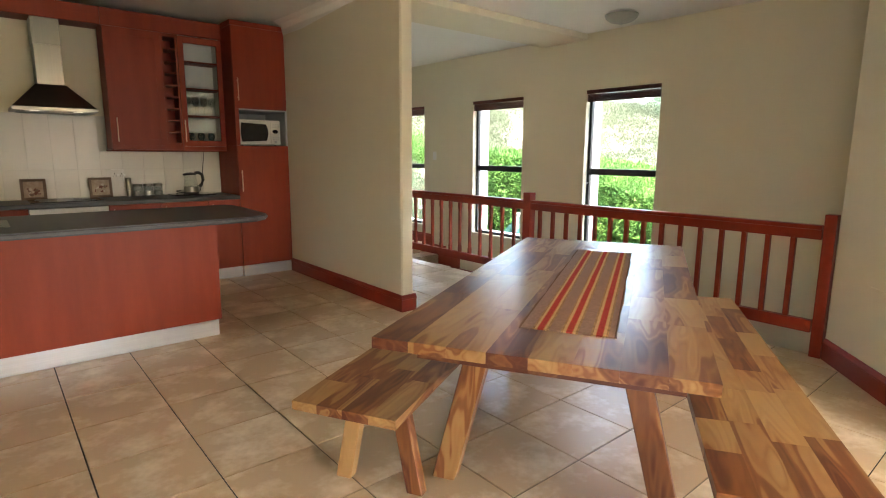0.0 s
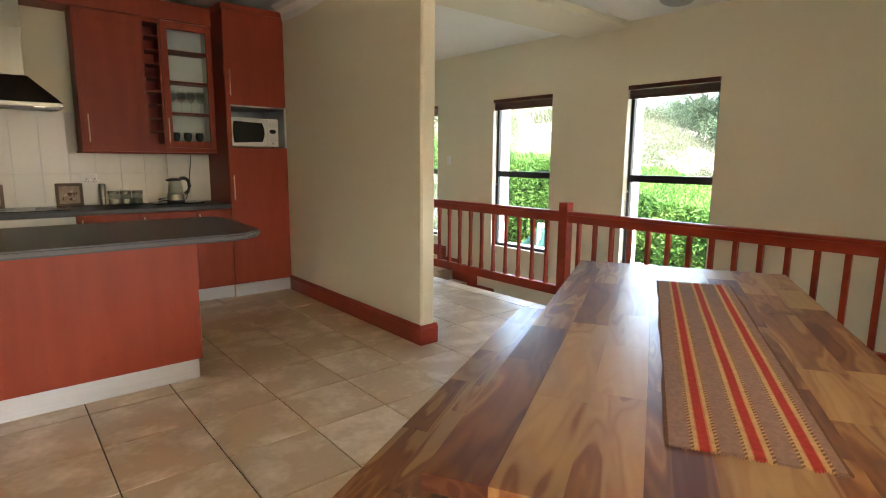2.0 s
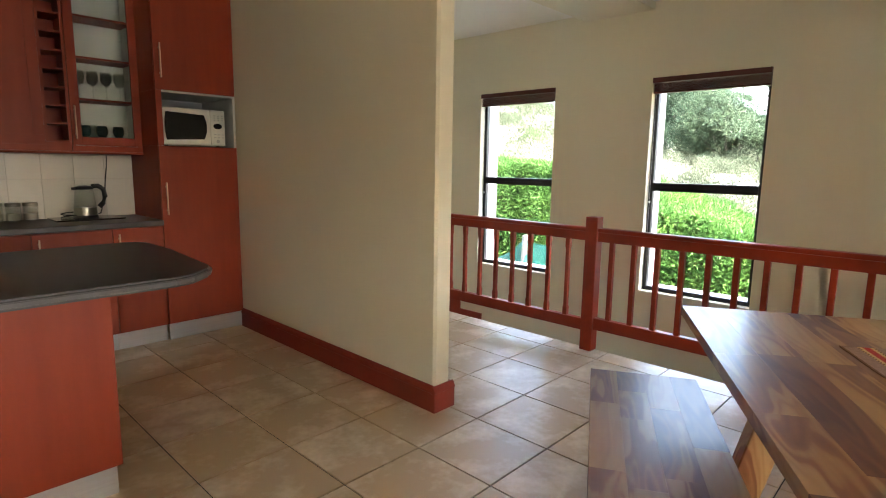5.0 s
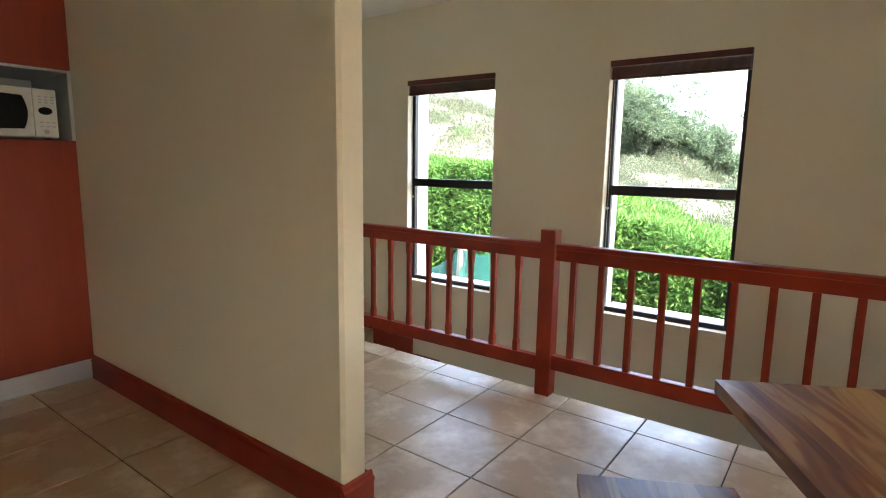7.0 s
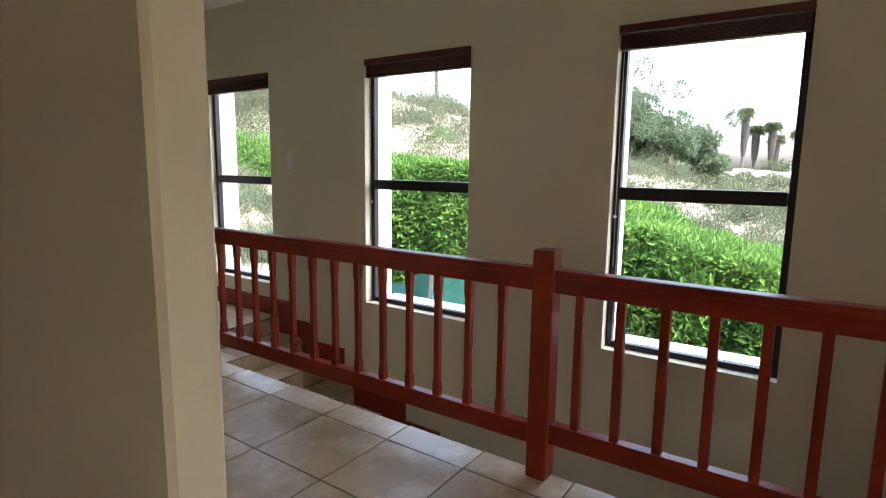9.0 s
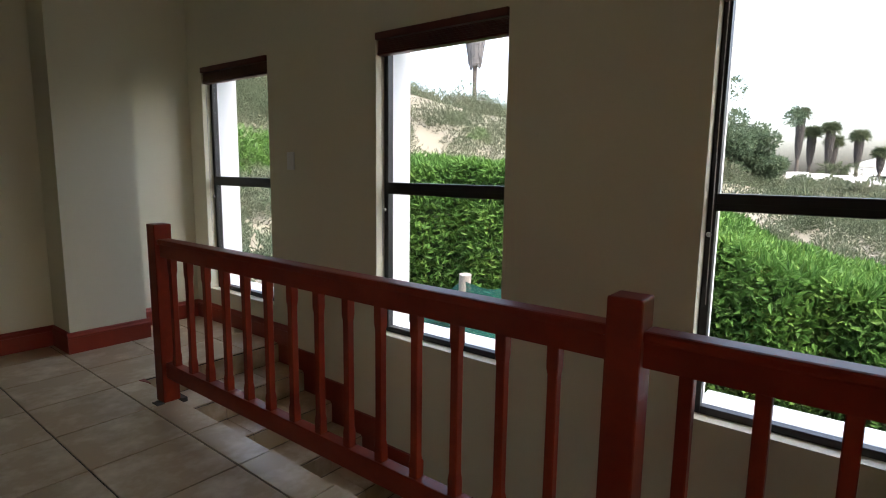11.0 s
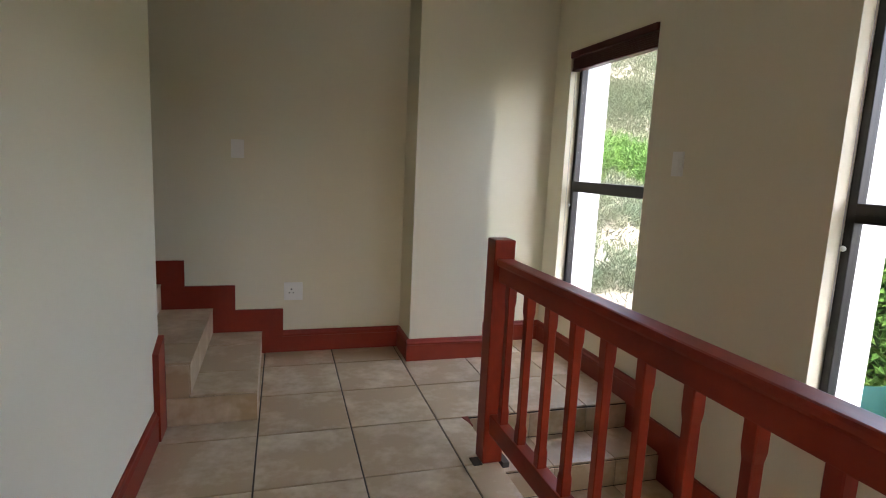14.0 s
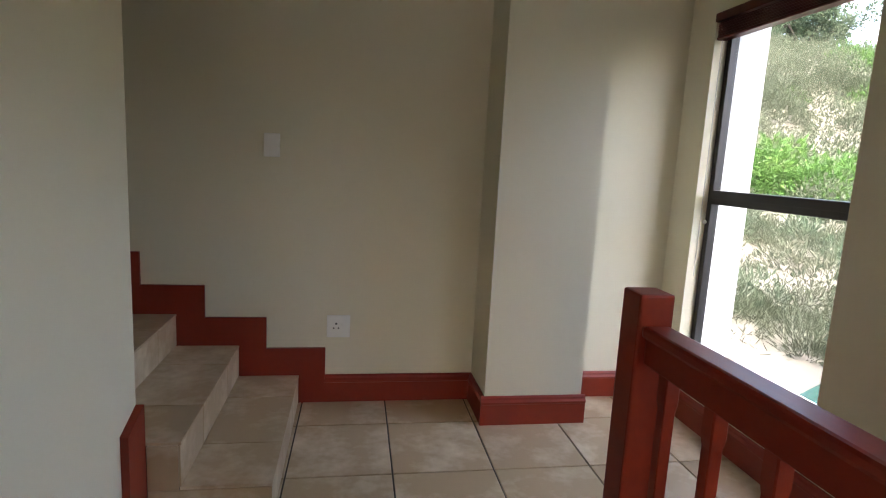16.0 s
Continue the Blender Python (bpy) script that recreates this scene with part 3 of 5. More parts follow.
cl.new(cb.outputs["Normal"], cn["Principled BSDF"].inputs["Normal"])
runner = thing("table_runner", "woven cotton runner with red and gold stripes on the table", "runner", pose(2.324, 1.587, 0.765, 0, 0, 29.4))
bm = bmesh.new()
nx, ny = 60, 14
gridv = []
for i in range(nx + 1):
    row = []
    for j in range(ny + 1):
        x, y = -0.822 + 1.644 * i / nx, -0.16 + 0.32 * j / ny
        wob = 0.0025 * math.sin(9 * x + 1) + 0.0015 * math.sin(23 * x)
        row.append(bm.verts.new((x + 0.003 * math.sin(5 * y * 6), y + wob, 0.0032 + 0.0012 * (1 + math.sin(14 * x + 9 * y)) * (0.5 + 0.5 * math.cos(17 * y)))))
    gridv.append(row)
for i in range(nx):
    for j in range(ny):
        bm.faces.new((gridv[i][j], gridv[i + 1][j], gridv[i + 1][j + 1], gridv[i][j + 1]))
ext = bmesh.ops.extrude_face_region(bm, geom=list(bm.faces))
for v in ext["geom"]:
    if isinstance(v, bmesh.types.BMVert):
        v.co.z = 0.0006
bmesh.ops.recalc_face_normals(bm, faces=bm.faces)
part("cloth", bm, CLOTH, runner, smooth=True)
for end in (-1, 1):
    bm = bmesh.new()
    for k in range(54):
        y = -0.158 + 0.316 * k / 53
        x = end * 0.821
        box(bm, min(x, x + end * rng.uniform(0.004, 0.011)), max(x, x + end * 0.009), y - 0.0014, y + 0.0014, 0.0006, 0.003)
    tagged(part("fringe", bm, CLOTH, runner, "short frayed fringe"), kind="stuff")

# ---- kitchen ----
STEEL = mat("brushed_steel", (0.33, 0.32, 0.27), 0.30, 1.0, vary=0.15, scale=2, fine=0.15, fine_scale=30, stretch=(40, 40, 0.6))
HOODDARK = mat("dark_smoked_steel", (0.10, 0.085, 0.075), 0.30, 0.9, vary=0.2, scale=4)
CABWHITE = mat("white_melamine_interior", (0.82, 0.84, 0.80), 0.5, vary=0.05, scale=5)
GREYBOARD = mat("grey_melamine_niche", (0.42, 0.43, 0.42), 0.5, vary=0.08, scale=5)
GLOSSBLACK = mat("gloss_black_glass", (0.012, 0.012, 0.013), 0.12, vary=0.1)
CREAMPLASTIC = mat("cream_enamel", (0.66, 0.66, 0.60), 0.35, vary=0.05, scale=8)
SPLASH = mat("cream_wall_tile", (0.66, 0.63, 0.56), 0.25, vary=0.15, scale=7, dark=(0.58, 0.55, 0.47), random_tone=0.2, bump=0.03)
LIGHTGROUT = mat("pale_grout", (0.58, 0.56, 0.50), 0.9, vary=0.2, scale=12)
HANDLE = mat("bronzed_steel_handle", (0.62, 0.42, 0.30), 0.28, 1.0, vary=0.1)


def bar_handle(parent, x, y, z0, z1):
    """A thin upright bar on two standoffs in front of the plane y."""
    bm = tube(bmesh.new(), [(x, y - 0.026, z0), (x, y - 0.026, z1)], 0.0055, 10)
    tube(bm, [(x, y - 0.026, z0 + 0.03), (x, y, z0 + 0.03)], 0.004, 8)
    tube(bm, [(x, y - 0.026, z1 - 0.03), (x, y, z1 - 0.03)], 0.004, 8)
    return part("handle", bm, HANDLE, parent, "slim metal bar handle", smooth=True)


def carcass(parent, x0, x1, y0, y1, z0, z1, t=0.018):
    """The boards of a carcass that is open at the front (low y)."""
    part("side_panel", boxed(x0, x0 + t, y0, y1, z0, z1), CHERRY, parent)
    part("side_panel", boxed(x1 - t, x1, y0, y1, z0, z1), CHERRY, parent)
    part("floor_panel", boxed(x0 + t, x1 - t, y0, y1, z0, z0 + t), CHERRY, parent)
    part("top_panel", boxed(x0 + t, x1 - t, y0, y1, z1 - t, z1), CHERRY, parent)
    part("back_panel", boxed(x0 + t, x1 - t, y1 - t, y1, z0 + t, z1 - t), CHERRY, parent)


def door_panel(x0, x1, y, z0, z1):
    return boxed(x0, x1, y - 0.018, y, z0, z1, bevel=0.0025)


# tall unit with a microwave niche
tall = thing("tall_cabinet", "cherry wood laminate tall cabinet with a microwave niche", "cabinet")
KT = 2.69
carcass(tall, 2.33, 2.904, 6.07, 6.628, 0.12, 1.425)
carcass(tall, 2.33, 2.904, 6.07, 6.628, 1.81, KT)
bm = bmesh.new()
box(bm, 2.33, 2.37, 6.05, 6.62, 1.426, 1.809)
part("niche_side", bm, CHERRY, tall)
bm = boxed(2.372, 2.904, 6.60, 6.62, 1.426, 1.809)
box(bm, 2.886, 2.904, 6.052, 6.599, 1.426, 1.809)
box(bm, 2.372, 2.885, 6.052, 6.599, 1.795, 1.809)
part("niche_lining", bm, GREYBOARD, tall, "grey melamine niche lining")
d = part("door", door_panel(2.332, 2.904, 6.069, 0.125, 1.424), CHERRY, tall)
bar_handle(d, 2.362, 6.051, 0.935, 1.165)
d = part("door", door_panel(2.332, 2.904, 6.069, 1.811, KT - 0.05), CHERRY, tall)
bar_handle(d, 2.368, 6.051, 1.89, 2.12)
bm = prism(bmesh.new(), [(2.315, 6.035), (2.876, 6.035), (2.904, 6.063), (2.904, 6.30), (2.315, 6.30)], KT - 0.05, KT)
part("cornice", bm, CHERRY, tall)
part("plinth", boxed(2.335, 2.904, 6.062, 6.075, 0.002, 0.119, bevel=0.002), ALU, tall, "brushed aluminium plinth")

mw = thing("microwave", "cream microwave oven with a black glass door in the niche", "microwave", pose(2.374, 6.085, 1.4262))
part("body", boxed(0, 0.46, 0.012, 0.36, 0.008, 0.275, bevel=0.008), CREAMPLASTIC, mw)
part("foot", boxed(0.03, 0.05, 0.04, 0.06, 0.0, 0.0085), DARKHOLE, mw)
part("foot", boxed(0.41, 0.43, 0.04, 0.06, 0.0, 0.0085), DARKHOLE, mw)
dr = part("door", boxed(0.002, 0.345, -0.006, 0.012, 0.012, 0.271, bevel=0.006), CREAMPLASTIC, mw)
pts = []
for i in range(13):
    u = -1 + 2 * i / 12
    pts.append((0.318 - 0.022 * u * u, 0.142 + 0.088 * u))
for i in range(13):
    u = 1 - 2 * i / 12
    pts.append((0.016 + 0.010 * u * u, 0.142 + 0.100 * u))
bm = prism(bmesh.new(), pts, 0.0, 0.003)
bmesh.ops.transform(bm, matrix=pose(0, -0.006, 0, 90, 0, 0), verts=bm.verts)
part("door_glass", bm, GLOSSBLACK, dr, "black glass door window")
cp = part("control_panel", boxed(0.347, 0.458, -0.004, 0.012, 0.012, 0.271, bevel=0.004), CREAMPLASTIC, mw)
bm = bmesh.new()
lathe(bm, [(0.0, 0.004), (0.030, 0.0035), (0.034, 0.0)], 24, pose(0.402, -0.004, 0.155, 90, 0, 0) @ Matrix.Diagonal((1.0, 0.62, 1, 1)))
part("dial", bm, GLOSSBLACK, cp)
for i in range(9):
    x, z = 0.372 + 0.029 * (i % 3), 0.228 - 0.016 * (i // 3)
    part("button", boxed(x, x + 0.014, -0.0055, -0.004, z, z + 0.007), GREYBOARD, cp)
for i in range(6):
    x, z = 0.372 + 0.029 * (i % 3), 0.090 - 0.022 * (i // 3)
    part("button", boxed(x, x + 0.016, -0.0055, -0.004, z, z + 0.006), GREYBOARD, cp)
part("release_button", lathe(bmesh.new(), [(0.013, 0.0), (0.012, 0.003)], 18, pose(0.402, -0.004, 0.043, 90, 0, 0)), GREYBOARD, cp)

# wall cabinet with wine rack and glazed door
wc = thing("wall_cabinet", "cherry wood laminate wall cabinet with wine rack and glazed door", "cabinet")
FY = 6.37
carcass(wc, 1.228, 1.733, FY, 6.628, 1.375, KT)
carcass(wc, 1.885, 2.328, FY, 6.628, 1.375, KT)
part("rack_head", boxed(1.7335, 1.8845, FY, 6.62, KT - 0.19, KT), CHERRY, wc)
part("rack_foot", boxed(1.7335, 1.8845, FY, 6.62, 1.375, 1.438), CHERRY, wc)
part("lining", boxed(1.906, 2.308, 6.600, 6.609, 1.395, KT - 0.02), CABWHITE, wc, "white melamine lining")
part("lining", boxed(1.9035, 1.9055, FY + 0.01, 6.599, 1.395, KT - 0.02), CABWHITE, wc, "white melamine lining")
part("lining", boxed(2.3085, 2.3095, FY + 0.01, 6.599, 1.395, KT - 0.02), CABWHITE, wc, "white melamine lining")
d = part("door", door_panel(1.231, 1.731, FY - 0.001, 1.415, KT - 0.165), CHERRY, wc)
bm = bmesh.new()
for a in ((1.231, 1.731, 1.415, 1.478), (1.231, 1.731, KT - 0.228, KT - 0.165), (1.231, 1.268, 1.478, KT - 0.228), (1.671, 1.731, 1.478, KT - 0.228)):
    box(bm, a[0], a[1], FY - 0.0225, FY - 0.019, a[2], a[3], bevel=0.001)
part("door_frame", bm, CHERRY, d)
bar_handle(d, 1.285, FY - 0.019, 1.45, 1.68)
part("bottom_rail", boxed(1.228, 1.733, FY - 0.018, FY - 0.0005, 1.3755, 1.414), CHERRY, wc)
part("bottom_rail", boxed(1.885, 2.328, FY - 0.018, FY - 0.0005, 1.3755, 1.414), CHERRY, wc)
part("pelmet", boxed(1.222, 2.33, FY - 0.024, FY - 0.001, KT - 0.16, KT, bevel=0.003), CHERRY, wc)
part("light_rail", boxed(1.216, 2.33, FY - 0.03, 6.62, 1.357, 1.374, bevel=0.008), CHERRY, wc)
rack = part("wine_rack", boxed(1.734, 1.884, 6.585, 6.60, 1.44, 2.5), CHERRY, wc)
for i in range(10):
    z = 1.44 + 1.06 * i / 9
    part("rack_shelf", boxed(1.7345, 1.8835, FY - 0.012, 6.584, z - 0.006, z + 0.006), CHERRY, rack)
part("rack_stile", boxed(1.7345, 1.752, FY - 0.014, FY - 0.0125, 1.438, 2.5), CHERRY, rack)
part("rack_stile", boxed(1.868, 1.8835, FY - 0.014, FY - 0.0125, 1.438, 2.5), CHERRY, rack)
gd = bmesh.new()
z0, z1 = 1.415, KT - 0.165
for a in ((1.888, 1.945, z0, z1), (2.275, 2.326, z0, z1), (1.945, 2.275, z0, z0 + 0.060), (1.945, 2.275, z1 - 0.068, z1)):
    box(gd, a[0], a[1], FY - 0.021, FY - 0.001, a[2], a[3], bevel=0.002)
gd = part("glazed_door", gd, CHERRY, wc)
bar_handle(gd, 1.908, FY - 0.021, 1.46, 1.68)
pn = part("pane", boxed(1.945, 2.275, FY - 0.013, FY - 0.009, z0 + 0.060, z1 - 0.068), GLASS, gd)
pn.visible_shadow = False
for z in (1.737, 2.017, 2.288):
    part("shelf", boxed(1.906, 2.308, FY + 0.012, 6.599, z - 0.016, z, bevel=0.002), CHERRY, wc)

SMOKE = mat("smoked_green_glass", (0.03, 0.05, 0.045), 0.08, vary=0.05)


def goblet(x, y, z, material, label, h=0.15):
    g = thing("wine_glass", label, "glass", pose(x, y, z), group="glasses in the cabinet")
    bm = lathe(bmesh.new(), [(0.0, 0.0), (0.030, 0.001), (0.028, 0.004), (0.005, 0.009), (0.004, 0.45 * h)], 16)
    part("stem", bm, material, g, smooth=True)
    bm = lathe(bmesh.new(), [(0.004, 0.45 * h), (0.024, 0.52 * h), (0.036, 0.68 * h), (0.037, 0.82 * h), (0.031, h), (0.029, h), (0.035, 0.82 * h), (0.034, 0.69 * h), (0.02, 0.545 * h), (0.0, 0.50 * h)], 20)
    part("bowl", bm, material, g, smooth=True)


for i in range(3):
    goblet(1.985 + 0.105 * i, 6.43, 1.3955, SMOKE, "dark smoked glass goblet on the cabinet floor", 0.16)
for i in range(4):
    goblet(1.965 + 0.085 * i, 6.42, 1.7372, GLASS, "clear stemmed wine glass on a cabinet shelf", 0.19)

# boarded pelmet above the hood
pel = solid("hood_pelmet", boxed(-1.2, 1.220, FY - 0.02, 6.628, 2.53, KT, bevel=0.003), CHERRY, "cherry wood laminate pelmet above the cooker hood", "pelmet", kind="thing")
hood = thing("cooker_hood", "steel chimney cooker hood with a dark sloping canopy", "hood")
HX0, HX1, HY0, HY1 = 0.474, 1.099, 6.13, 6.625
bm = bmesh.new()
lo = [bm.verts.new(p) for p in ((HX0, HY0, 1.735), (HX1, HY0, 1.735), (HX1, HY1, 1.735), (HX0, HY1, 1.735))]
hi = [bm.verts.new(p) for p in ((0.675, 6.36, 1.950), (0.905, 6.36, 1.950), (0.905, HY1, 1.950), (0.675, HY1, 1.950))]
for i in range(4):
    bm.faces.new((lo[i], lo[(i + 1) % 4], hi[(i + 1) % 4], hi[i]))
bm.faces.new(list(reversed(lo)))
bm.faces.new(hi)
part("canopy", bm, HOODDARK, hood, "dark smoked steel canopy")
part("lip", boxed(HX0 - 0.004, HX1 + 0.004, HY0 - 0.004, HY1, 1.705, 1.734, bevel=0.003), STEEL, hood)
part("filter", boxed(HX0 + 0.04, HX1 - 0.04, HY0 + 0.05, HY1 - 0.05, 1.699, 1.7045), HOODDARK, hood)
GLOW = bpy.data.materials.new("hood_lamp")
GLOW.use_nodes = True
GLOW.node_tree.nodes["Principled BSDF"].inputs["Emission Color"].default_value = (1, 0.85, 0.6, 1)
GLOW.node_tree.nodes["Principled BSDF"].inputs["Emission Strength"].default_value = 0.12
for x in (0.63, 0.95):
    part("lamp", boxed(x - 0.035, x + 0.035, HY0 + 0.012, HY0 + 0.045, 1.7005, 1.7047), GLOW, hood, "small lit hood lamp")
part("chimney", boxed(0.690, 0.893, 6.365, HY1, 1.9505, 2.30, bevel=0.002), STEEL, hood)
part("chimney_sleeve", boxed(0.685, 0.899, 6.36, 6.62, 2.30, 2.528, bevel=0.002), STEEL, hood)

# base cabinets, oven, worktop
def base_cabinet(x0, x1, doors, label):
    b = thing("base_cabinet", label, "cabinet", group="base cabinets along the kitchen wall")
    carcass(b, x0, x1, 6.07, 6.628, 0.12, 0.858)
    w = (x1 - x0) / doors
    for i in range(doors):
        dd = part("door", door_panel(x0 + w * i + 0.002, x0 + w * (i + 1) - 0.002, 6.069, 0.125, 0.852), CHERRY, b)
        bar_handle(dd, x0 + w * i + 0.035, 6.051, 0.62, 0.82)
    part("plinth", boxed(x0, x1 - 0.002, 6.082, 6.094, 0.002, 0.119), ALU, b, "brushed aluminium plinth")


base_cabinet(-1.2, 0.495, 3, "cherry wood laminate base cabinet between oven and outer wall")
base_cabinet(1.105, 2.0, 2, "cherry wood laminate base cabinet beside the oven under the jars")
base_cabinet(2.002, 2.328, 1, "narrow cherry wood laminate base cabinet beside the tall cabinet")
ov = thing("oven", "built-in oven with a white control strip below the hob", "oven")
part("body", boxed(0.50, 1.10, 6.07, 6.60, 0.13, 0.856), DARKHOLE, ov)
part("door", boxed(0.502, 1.098, 6.045, 6.069, 0.22, 0.735, bevel=0.003), GLOSSBLACK, ov)
part("control_panel", boxed(0.502, 1.098, 6.043, 6.069, 0.742, 0.852, bevel=0.003), WHITE, ov, "white control strip")
part("handle", tube(bmesh.new(), [(0.55, 6.02, 0.70), (1.05, 6.02, 0.70)], 0.008, 10), STEEL, ov, smooth=True)
wt = tagged(new("worktop", mesh_of("worktop", boxed(-1.2, 2.328, 6.022, 6.612, 0.860, 0.90, bevel=0.008), STONE)), "charcoal laminate worktop along the kitchen wall", "worktop")
hb = thing("hob", "black glass hob set in the charcoal worktop", "hob")
part("glass", boxed(0.52, 1.08, 6.12, 6.56, 0.9003, 0.906, bevel=0.002), GLOSSBLACK, hb)
for x, y, r in ((0.66, 6.24, 0.07), (0.94, 6.24, 0.09), (0.66, 6.44, 0.09), (0.94, 6.44, 0.07)):
    part("ring", lathe(bmesh.new(), [(r - 0.004, 0.906), (r - 0.004, 0.9066), (r, 0.9066), (r, 0.906)], 32, pose(x, y, 0)), GREYBOARD, hb)

# kitchen island
isl = thing("kitchen_island", "cherry wood laminate kitchen island with an aluminium plinth", "island")
part("front_panel", boxed(-1.2, 1.468, 4.198, 4.216, 0.128, 0.858, bevel=0.002), CHERRY, isl)
part("end_panel", boxed(1.45, 1.468, 4.217, 4.95, 0.128, 0.858, bevel=0.002), CHERRY, isl)
part("body", boxed(-1.2, 1.449, 4.217, 4.95, 0.128, 0.858), CHERRY, isl)
part("plinth", boxed(-1.2, 1.452, 4.222, 4.93, 0.002, 0.127, bevel=0.002), ALU, isl, "brushed aluminium plinth")
outline = [(-1.2, 3.95), (1.62, 3.95), (1.69, 3.968), (1.79, 4.055), (1.822, 4.115), (1.868, 4.66), (1.862, 4.95), (1.83, 5.01), (1.77, 5.03), (-1.2, 5.03)]
iw = thing("island_worktop", "charcoal laminate island worktop with a clipped corner", "worktop")
bm = prism(bmesh.new(), outline, 0.862, 0.90)
bmesh.ops.bevel(bm, geom=[e for e in bm.edges if abs(e.verts[0].co.z - e.verts[1].co.z) < 0.001], offset=0.010, segments=3, affect="EDGES")
part("slab", bm, STONE, iw)
bm = bmesh.new()
inner = [(x * 0.9985 - 0.002 if x > 0 else x, 4.49 + (y - 4.49) * 0.9975) for x, y in outline]
outer = [(x + 0.0015 if x > 0 else x, 4.49 + (y - 4.49) * 1.0028) for x, y in outline]
rings = [[bm.verts.new((x, y, z)) for x, y in o] for o, z in ((inner, 0.8725), (outer, 0.874), (outer, 0.887), (inner, 0.8885))]
for lo, hi in zip(rings, rings[1:]):
    for i in range(len(outline)):
        j = (i + 1) % len(outline)
        bm.faces.new((lo[i], lo[j], hi[j], hi[i]))
part("edge_band", bm, EDGEBAND, iw, "lighter grey edge strip")
sk = thing("sink", "shallow stainless steel sink in the island worktop", "sink")
bm = boxed(-0.45, 0.30, 4.30, 4.70, 0.9004, 0.906, bevel=0.002)
part("rim", bm, STEEL, sk)
part("drainer_rib", boxed(-0.05, 0.26, 4.36, 4.37, 0.906, 0.909), STEEL, sk)
part("drainer_rib", boxed(-0.05, 0.26, 4.48, 4.49, 0.906, 0.909), STEEL, sk)

# things on the worktop
FRAMEWOOD = mat("weathered_picture_frame", (0.20, 0.13, 0.085), 0.6, vary=0.5, scale=20, dark=(0.10, 0.06, 0.04))
CANVAS = mat("painted_still_life_ground", (0.46, 0.36, 0.27), 0.6, vary=0.7, scale=24, dark=(0.22, 0.10, 0.06))
PAINTRED = mat("painted_rust_red", (0.19, 0.075, 0.045), 0.6, vary=0.6, scale=40, dark=(0.12, 0.03, 0.02))
PAINTPALE = mat("painted_pale_cream", (0.60, 0.50, 0.40), 0.6, vary=0.4, scale=40)


def picture(x, y, label):
    p = thing("picture", label, "picture", pose(x, y, 0.9005, -9, 0, -4))
    bm = bmesh.new()
    w = 0.198
    for a in ((-w / 2, w / 2, 0, 0.024), (-w / 2, w / 2, w - 0.024, w), (-w / 2, -w / 2 + 0.024, 0.024, w - 0.024), (w / 2 - 0.024, w / 2, 0.024, w - 0.024)):
        box(bm, a[0], a[1], -0.016, 0, a[2], a[3], bevel=0.003)
    part("frame", bm, FRAMEWOOD, p)
    pt = part("painting", boxed(-w / 2 + 0.024, w / 2 - 0.024, -0.006, -0.001, 0.024, w - 0.024), CANVAS, p)
    brush = random.Random(round(x * 100))
    for i in range(16):
        cx, cz, r = brush.uniform(-0.055, 0.055), brush.uniform(0.045, 0.135), brush.uniform(0.008, 0.020)
        turn = pose(cx, -0.006 - 0.0002 * i, cz, 90, 0, 0) @ Matrix.Rotation(brush.uniform(0, 3), 4, "Z") @ Matrix.Diagonal((1.0, brush.uniform(0.3, 0.7), 1, 1))
        part("painted_shape", lathe(bmesh.new(), [(r, 0.0), (r * 0.9, 0.0010), (0.0, 0.0012)], 12, turn), (PAINTRED, PAINTPALE, PAINTRED, FRAMEWOOD)[i % 4], pt)


picture(0.58, 6.53, "small square still-life painting leaning beside the hob")
picture(1.125, 6.54, "small square still-life painting leaning by the wall socket")
grinder = thing("salt_mill", "slim brushed steel salt mill on the worktop", "mill", pose(1.372, 6.54, 0.9003))
part("body", lathe(bmesh.new(), [(0.0, 0), (0.024, 0.0), (0.025, 0.004), (0.022, 0.008), (0.022, 0.062)], 20), STEEL, grinder, smooth=True)
part("cap", lathe(bmesh.new(), [(0.025, 0.064), (0.026, 0.07), (0.026, 0.185), (0.022, 0.19), (0.0, 0.191)], 20), STEEL, grinder, smooth=True)
JARFILL = mat("pale_jar_contents", (0.50, 0.47, 0.40), 0.8, vary=0.3, scale=60)
for x in (1.455, 1.552, 1.648):
    j = thing("jar", "glass storage jar with a steel lid on the worktop", "jar", pose(x, 6.54, 0.9003), group="storage jars")
    part("glass_body", lathe(bmesh.new(), [(0.0, 0.0), (0.041, 0.0), (0.043, 0.004), (0.043, 0.092), (0.039, 0.098), (0.037, 0.098), (0.040, 0.09), (0.040, 0.006), (0.0, 0.005)], 24), GLASS, j, smooth=True)
    part("contents", lathe(bmesh.new(), [(0.0, 0.006), (0.0385, 0.0065), (0.0385, 0.05), (0.0, 0.052)], 20), JARFILL, j, smooth=True)
    part("lid", lathe(bmesh.new(), [(0.041, 0.0985), (0.044, 0.0985), (0.044, 0.120), (0.041, 0.124), (0.0, 0.124)], 24), STEEL, j, "steel lid", smooth=True)
tray = tagged(new("tray", mesh_of("tray", boxed(1.74, 2.16, 6.28, 6.56, 0.9003, 0.910, bevel=0.004), GLOSSBLACK)), "flat black tray under the kettle", "tray")
kt = thing("kettle", "glass electric kettle with black handle and steel base", "kettle", pose(1.945, 6.42, 0.9103))
part("base", lathe(bmesh.new(), [(0.0, 0.0), (0.075, 0.0), (0.078, 0.006), (0.074, 0.018), (0.0, 0.02)], 28), DARKHOLE, kt, smooth=True)
